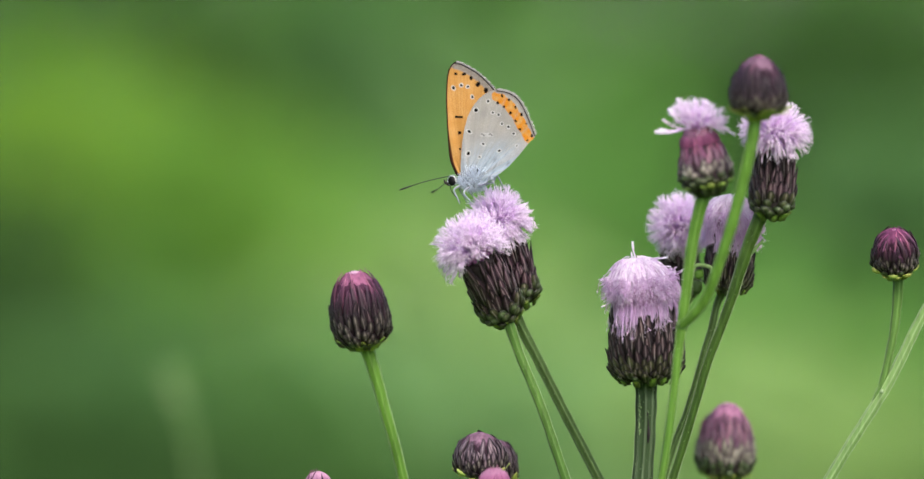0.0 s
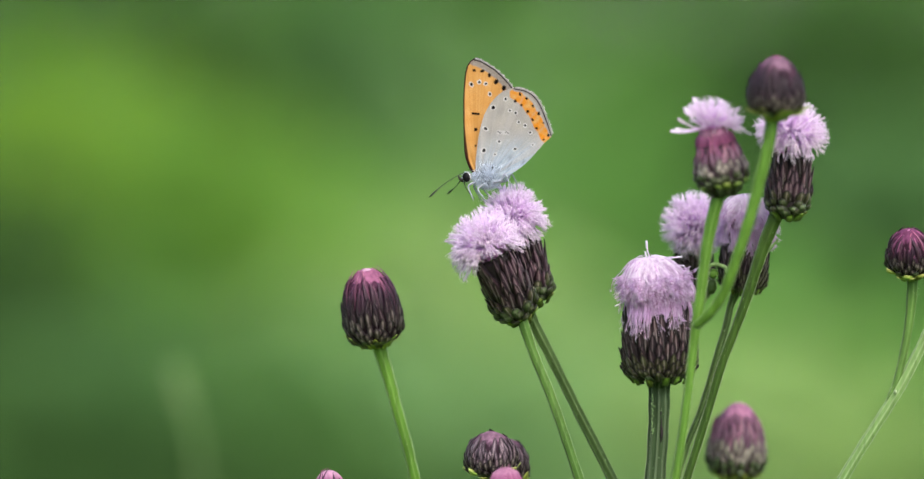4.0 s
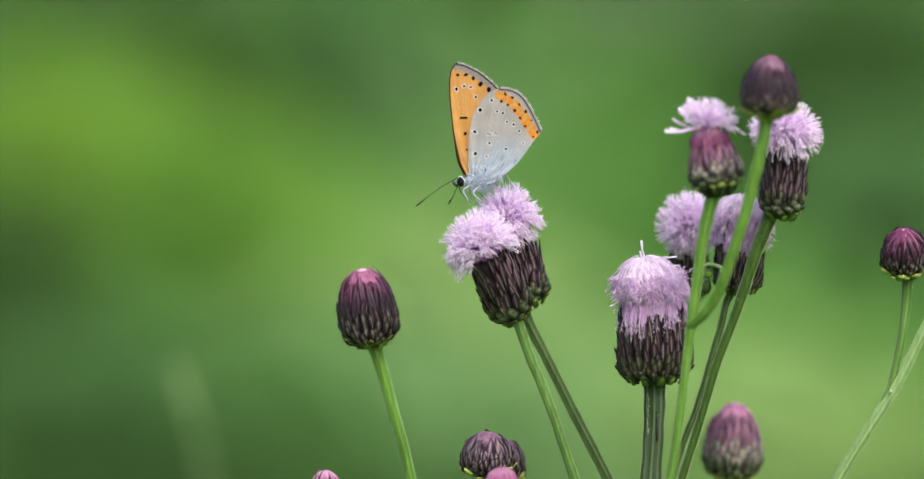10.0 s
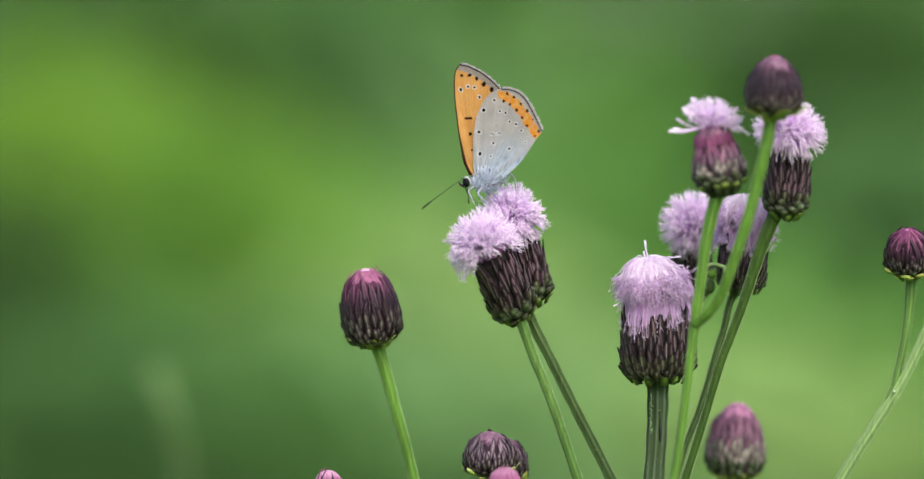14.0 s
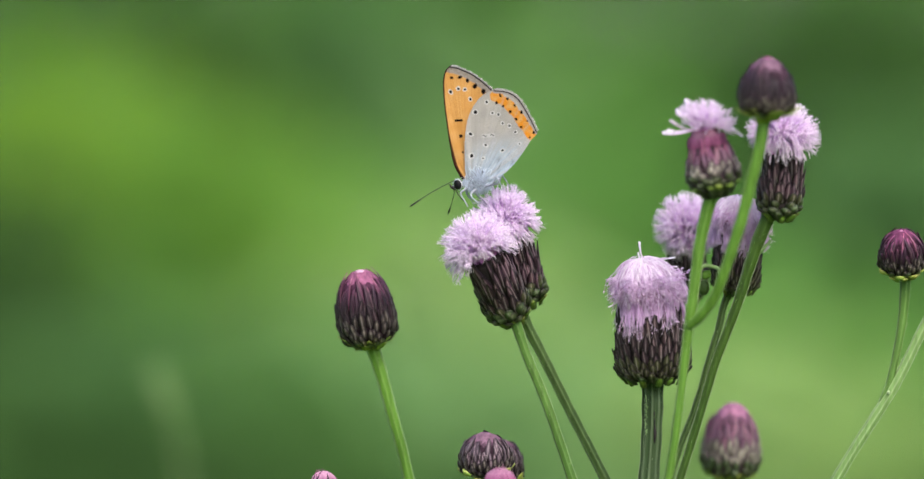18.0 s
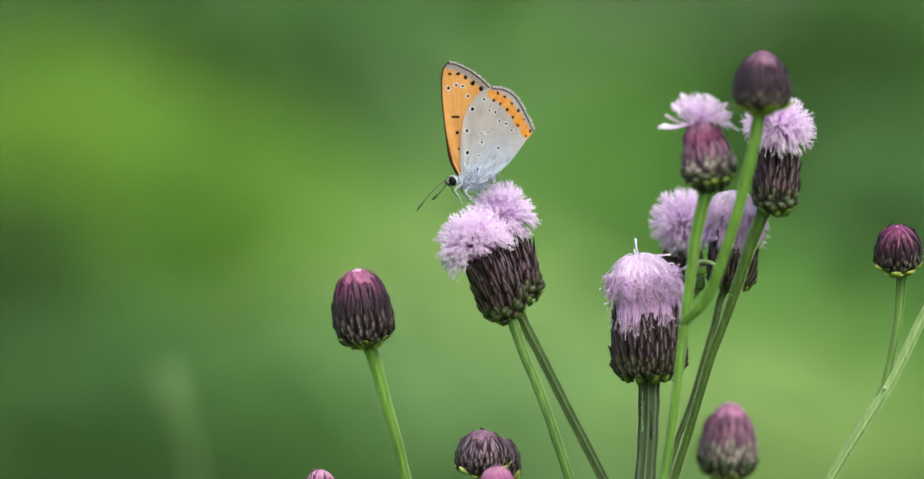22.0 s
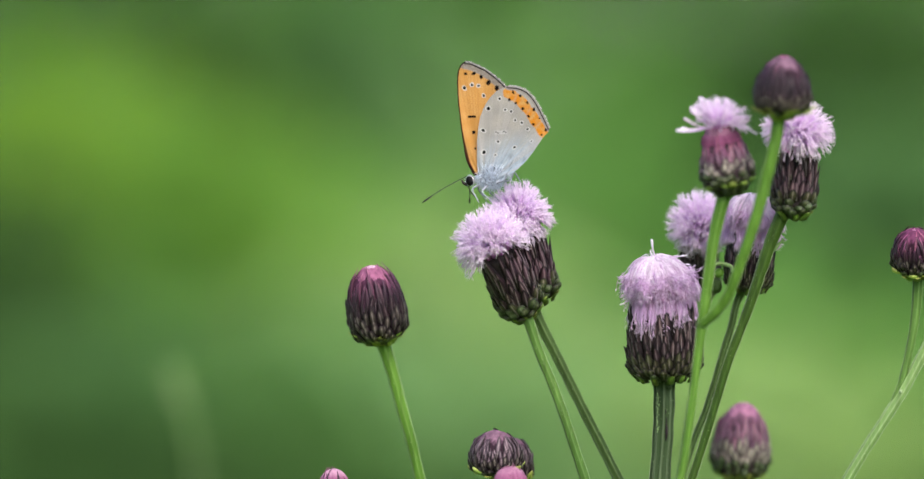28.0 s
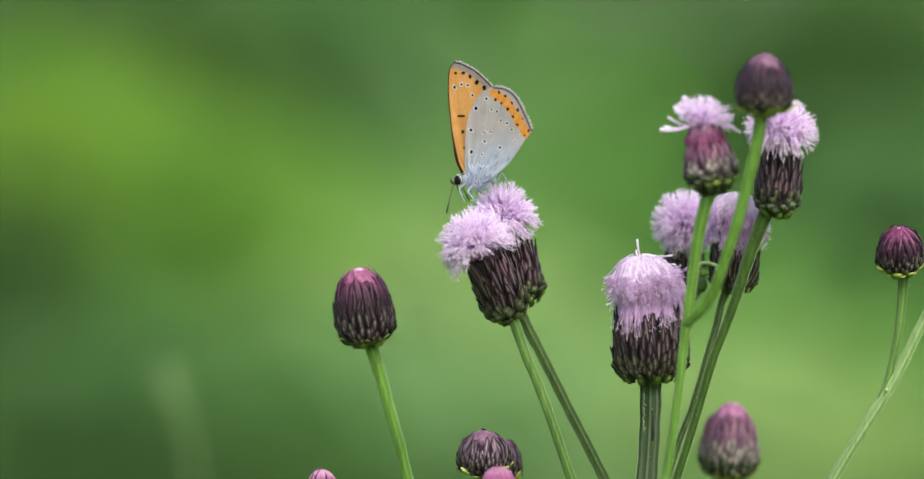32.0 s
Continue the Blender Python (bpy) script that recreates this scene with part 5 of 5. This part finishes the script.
    for key, x, y, d in (("near", 764, 300, -2), ("far", 762, 300, 8)):
        p = wing_place(x, y, d)
        HINGE[key] = (part("antenna", me, head, Matrix.Translation(p), "thin black and white banded feeler"), p)
    return root


BUTTERFLY = butterfly()


# ---- what moves: the thistles in the wind, the butterfly on its flower, its feelers ----
# seconds; sway to the right; dip of the outer and of the upper stems (units); the butterfly's shift to the right and down on its
# flower (units), its lean to the right (degrees) and the change of its apparent length
SWAY = [
    (0, -3.9, 1.5, 9.2, 2.8, -3.3, 2.42, 0.002),
    (0.5, 4.6, -1.6, 1.7, 2.2, -1.9, 4.92, -0.008),
    (1, -1.5, 1.5, 7.5, 1.0, -3.1, 4.39, -0.031),
    (1.5, 10.8, -1.6, 2.9, 2.0, -0.7, 3.47, -0.012),
    (2, -10.7, 1.5, 3.4, 3.0, 1.5, -2.48, 0.040),
    (2.5, 17.6, -3.1, 3.4, 3.5, -1.0, 3.30, 0.019),
    (3, 7.6, -1.6, 3.4, 1.2, -1.9, 3.51, 0.013),
    (3.5, 22.9, -1.6, 8.1, 3.3, -4.9, 4.93, 0.003),
    (5.5, 10.0, -1.6, 3.4, 1.3, 0.3, -0.44, 0.022),
    (6, 9.2, -1.6, 4.6, 0.9, 1.0, -2.28, -0.002),
    (6.5, 0.0, -1.6, 1.2, 0.1, 2.5, -2.29, -0.012),
    (7, 1.5, -1.6, 1.2, 0.1, 2.5, -2.56, -0.007),
    (7.5, -3.1, 0.0, 3.4, -1.1, 0.1, -2.06, -0.002),
    (8, 1.5, -1.6, -0.5, 0.0, 1.8, -2.55, -0.007),
    (8.5, 0.0, 0.0, 5.2, 0.2, 0.2, -2.77, -0.005),
    (9, 0.0, 0.0, 0.0, 0.0, 0.0, 0.00, 0.000),
    (9.5, -0.8, 0.0, 3.4, 1.3, -0.8, -1.33, -0.000),
    (10, 12.2, -1.6, 7.5, 2.3, -2.1, -1.21, 0.000),
    (10.5, -7.6, 1.5, 3.4, 2.8, -1.2, -1.26, 0.005),
    (11, -6.1, 1.5, 5.7, -1.9, -0.3, -1.85, 0.002),
    (11.5, -13.7, 0.0, 0.0, 0.0, 2.2, -1.62, 0.006),
    (12, -3.9, 0.0, 5.2, -0.1, -0.1, -1.10, -0.006),
    (12.5, 0.0, 0.0, 7.0, -0.8, -2.9, 1.85, -0.007),
    (13, 1.5, 0.0, 5.2, 1.8, -2.8, 0.78, -0.033),
    (13.5, 30.6, 0.0, 19.1, 3.5, -7.5, 1.13, -0.036),
    (14, 18.4, -1.6, 7.0, 3.9, -2.1, -2.39, -0.047),
    (14.5, 18.4, 0.0, 11.5, 3.5, -2.7, -2.84, -0.035),
    (16.5, 13.1, 0.0, 9.7, 2.8, -2.3, -2.35, -0.011),
    (17, 1.5, -1.6, 5.7, 2.5, -0.5, -2.17, -0.007),
    (17.5, 1.5, -1.6, 3.4, 0.4, 0.5, -2.48, -0.012),
    (18, 8.4, 0.0, 10.9, 1.4, -1.9, -2.80, 0.011),
    (18.5, -2.3, -1.6, -1.7, 0.9, 2.0, -1.78, 0.011),
    (19, -3.0, 0.0, 5.7, 1.1, -0.5, -2.64, 0.015),
    (19.5, 4.6, -3.1, -0.5, 0.9, 1.8, -2.24, 0.014),
    (20, -3.0, -1.6, 0.0, -0.3, 1.6, -2.28, 0.008),
    (20.5, 1.5, -1.6, 1.7, -0.8, 0.9, -2.03, 0.013),
    (21, 0.0, -3.1, -2.3, -1.8, 0.9, -0.45, 0.012),
    (21.5, -3.0, -1.6, 2.9, -1.0, 0.7, -2.50, 0.020),
    (22, 1.5, -1.6, -1.0, -0.5, 0.3, -1.12, 0.009),
    (22.5, -3.0, -1.6, 1.2, -2.2, 1.6, -1.91, 0.007),
    (23, 4.6, -1.6, 1.2, -2.6, 1.9, -3.04, 0.017),
    (23.5, 3.1, -3.1, -0.5, -1.8, 3.7, -3.03, 0.006),
    (24, 3.0, -1.6, 1.7, -2.6, 1.3, -2.27, 0.003),
    (24.5, 9.2, -4.6, -2.3, -2.3, 3.5, -2.56, -0.011),
    (25, -3.0, -1.6, 1.7, -2.4, 1.7, -2.79, -0.010),
    (25.5, 3.0, -3.1, -2.3, -2.9, 3.0, -2.54, -0.006),
    (27.5, 20.6, -4.6, 7.5, -2.2, -0.2, -4.02, 0.011),
    (28, 30.6, -6.2, 5.2, -0.4, -0.8, -1.86, -0.003),
    (28.5, 19.9, -6.2, 5.2, 1.1, 1.5, -4.55, -0.010),
    (29, 10.8, -4.6, 3.4, 1.7, 3.0, -5.7, -0.047),
    (29.5, 4.6, -3.1, 1.7, -1.4, -0.3, -2.85, -0.036),
    (30, 5.4, -3.1, 3.4, -2.1, -0.6, -2.43, -0.033),
    (30.5, 0.8, -3.1, 0.6, -2.2, 0.7, -2.44, -0.033),
    (31, 12.3, -4.6, 4.6, -1.8, -3.1, 0.83, -0.073),
    (31.5, 10.7, -4.6, 2.9, 0.3, -2.0, 0.1, -0.095),
    (32, 4.6, -3.1, 3.4, 0.7, -2.0, -1.1, -0.082),
]
# share of the sway, and of the two dips, in which each plant takes part
SHARE = {"A": (0.87, 1.0, 0.0), "B": (0.97, 0.64, 0.47), "B2": (0.97, 0.5, 0.5), "C": (0.96, 0.27, 0.42), "D": (1.03, -0.1, 0.8), "F": (1.07, -0.06, 0.82),
         "G": (1.0, 0.1, 0.6), "G2": (1.02, 0.1, 0.6), "H": (1.0, 0.0, 0.57), "I": (0.86, 0.08, 0.0), "J": (0.85, 0.27, 0.3), "J2": (0.85, 0.27, 0.3), "K": (0.86, 0.2, 0.2), "L": (0.86, 0.5, 0.1)}
# seconds; sway of the dry grass stalk to the right (units)
STALK_SWAY = [(0, 2), (1, 8), (3, 16), (6, 0), (8, 0), (9, 0), (10, 20), (12, -6), (14, -19), (17, -22), (19, -16), (21, -10), (23, 0), (25, -13), (28, 8), (30, -11), (31, -35), (32, -3)]
# seconds; where the tips of the near and of the far feeler point: right, down (units from the head)
FEELERS = [
    (0, -88, 21, -36, 26), (1, -90, 16, -28, 26), (2, -71, 25, -36, 46), (3, -82, 25, -33, 32), (4.5, -40, 50, -25, 40), (5.5, -8, 64, 4, 50), (6, -2, 54, 6, 48), (7, -55, 55, -12, 58),
    (8, -67, 47, -22, 46), (9, -69, 47, -24, 39), (10, -76, 41, -23, 41), (11, -66, 52, -9, 66), (12, -15, 70, -4, 58), (13, -2, 61, -12, 50), (14, -80, 45, -9, 41), (14.5, -84, 34, -16, 36),
    (16.5, -86, 30, -22, 38), (17, -88, 30, -22, 33), (18, -83, 35, -18, 53), (19, -84, 31, -25, 49), (20, -76, 39, -29, 46), (21, -55, 56, -32, 37), (22, -62, 50, -35, 35), (23, -43, 60, -38, 41),
    (24, -7, 62, -31, 30), (25, -48, 60, -31, 35), (25.5, -66, 50, -30, 36), (27.5, -78, 38, -20, 62), (28, -81, 36, -3, 43), (29, -67, 56, 4, 30), (30, -78, 45, 4, 34), (31, -61, 62, -8, 34), (32, -9, 57, 2, 40)]


def motions():
    high = HEIGHT + 0.01
    for key, (side, dip, drop) in SHARE.items():
        root, foot = FOOT[key]
        walk(root, [(t, Matrix.Translation(foot - Vector((0, 0, (dip * a + drop * e) * UNIT))) @ pose(0, 0, 0, 0, math.degrees(side * s * UNIT / high), 0)) for t, s, a, e, *_ in SWAY])
    branch, fork = FOOT["E"]
    walk(branch, [(t, Matrix.Translation(fork) @ pose(0, 0, 0, 0, math.degrees(0.10 * s / 400), 0)) for t, s, *_ in SWAY])
    stalk_root, foot = GRASS_STALK
    reach = UNIT * (REACH + 0.42) / REACH
    walk(stalk_root, [(t, Matrix.Translation(foot) @ pose(0, 0, 0, 0, math.degrees(s * reach / (HEIGHT - 0.03)), 0)) for t, s in STALK_SWAY])
    feet = spot(*FEET, -0.001)
    rows = []
    for t, s, a, e, bx, by, lean, k in SWAY:
        shift = Vector((0.97 * s + bx, 0, -(0.64 * a + 0.47 * e + by))) * UNIT
        turn = -math.degrees(math.acos(min(1.0, math.cos(radians(TURNED)) * (1 + k))))
        rows.append((t, Matrix.Translation(feet + shift) @ pose(0, 0, 0, 0, lean, 0) @ pose(0, 0, 0, 0, 0, turn)))
    walk(BUTTERFLY, rows)
    back = pose(0, 0, 0, 0, 0, TURNED)
    for key, side in (("near", -1), ("far", 1)):
        ob, p = HINGE[key]
        rows = []
        for t, x0, y0, x1, y1 in FEELERS:
            x, y = (x0, y0) if side < 0 else (x1, y1)
            x, y = x + 4, y + 6
            far = math.sqrt(max(0.0, 90 ** 2 - x * x - y * y))
            way = (back @ Vector((x, side * far, -y))).normalized()
            rows.append((t, Matrix.Translation(p) @ Vector((0, 0, 1)).rotation_difference(way).to_matrix().to_4x4()))
        walk(ob, rows)


motions()
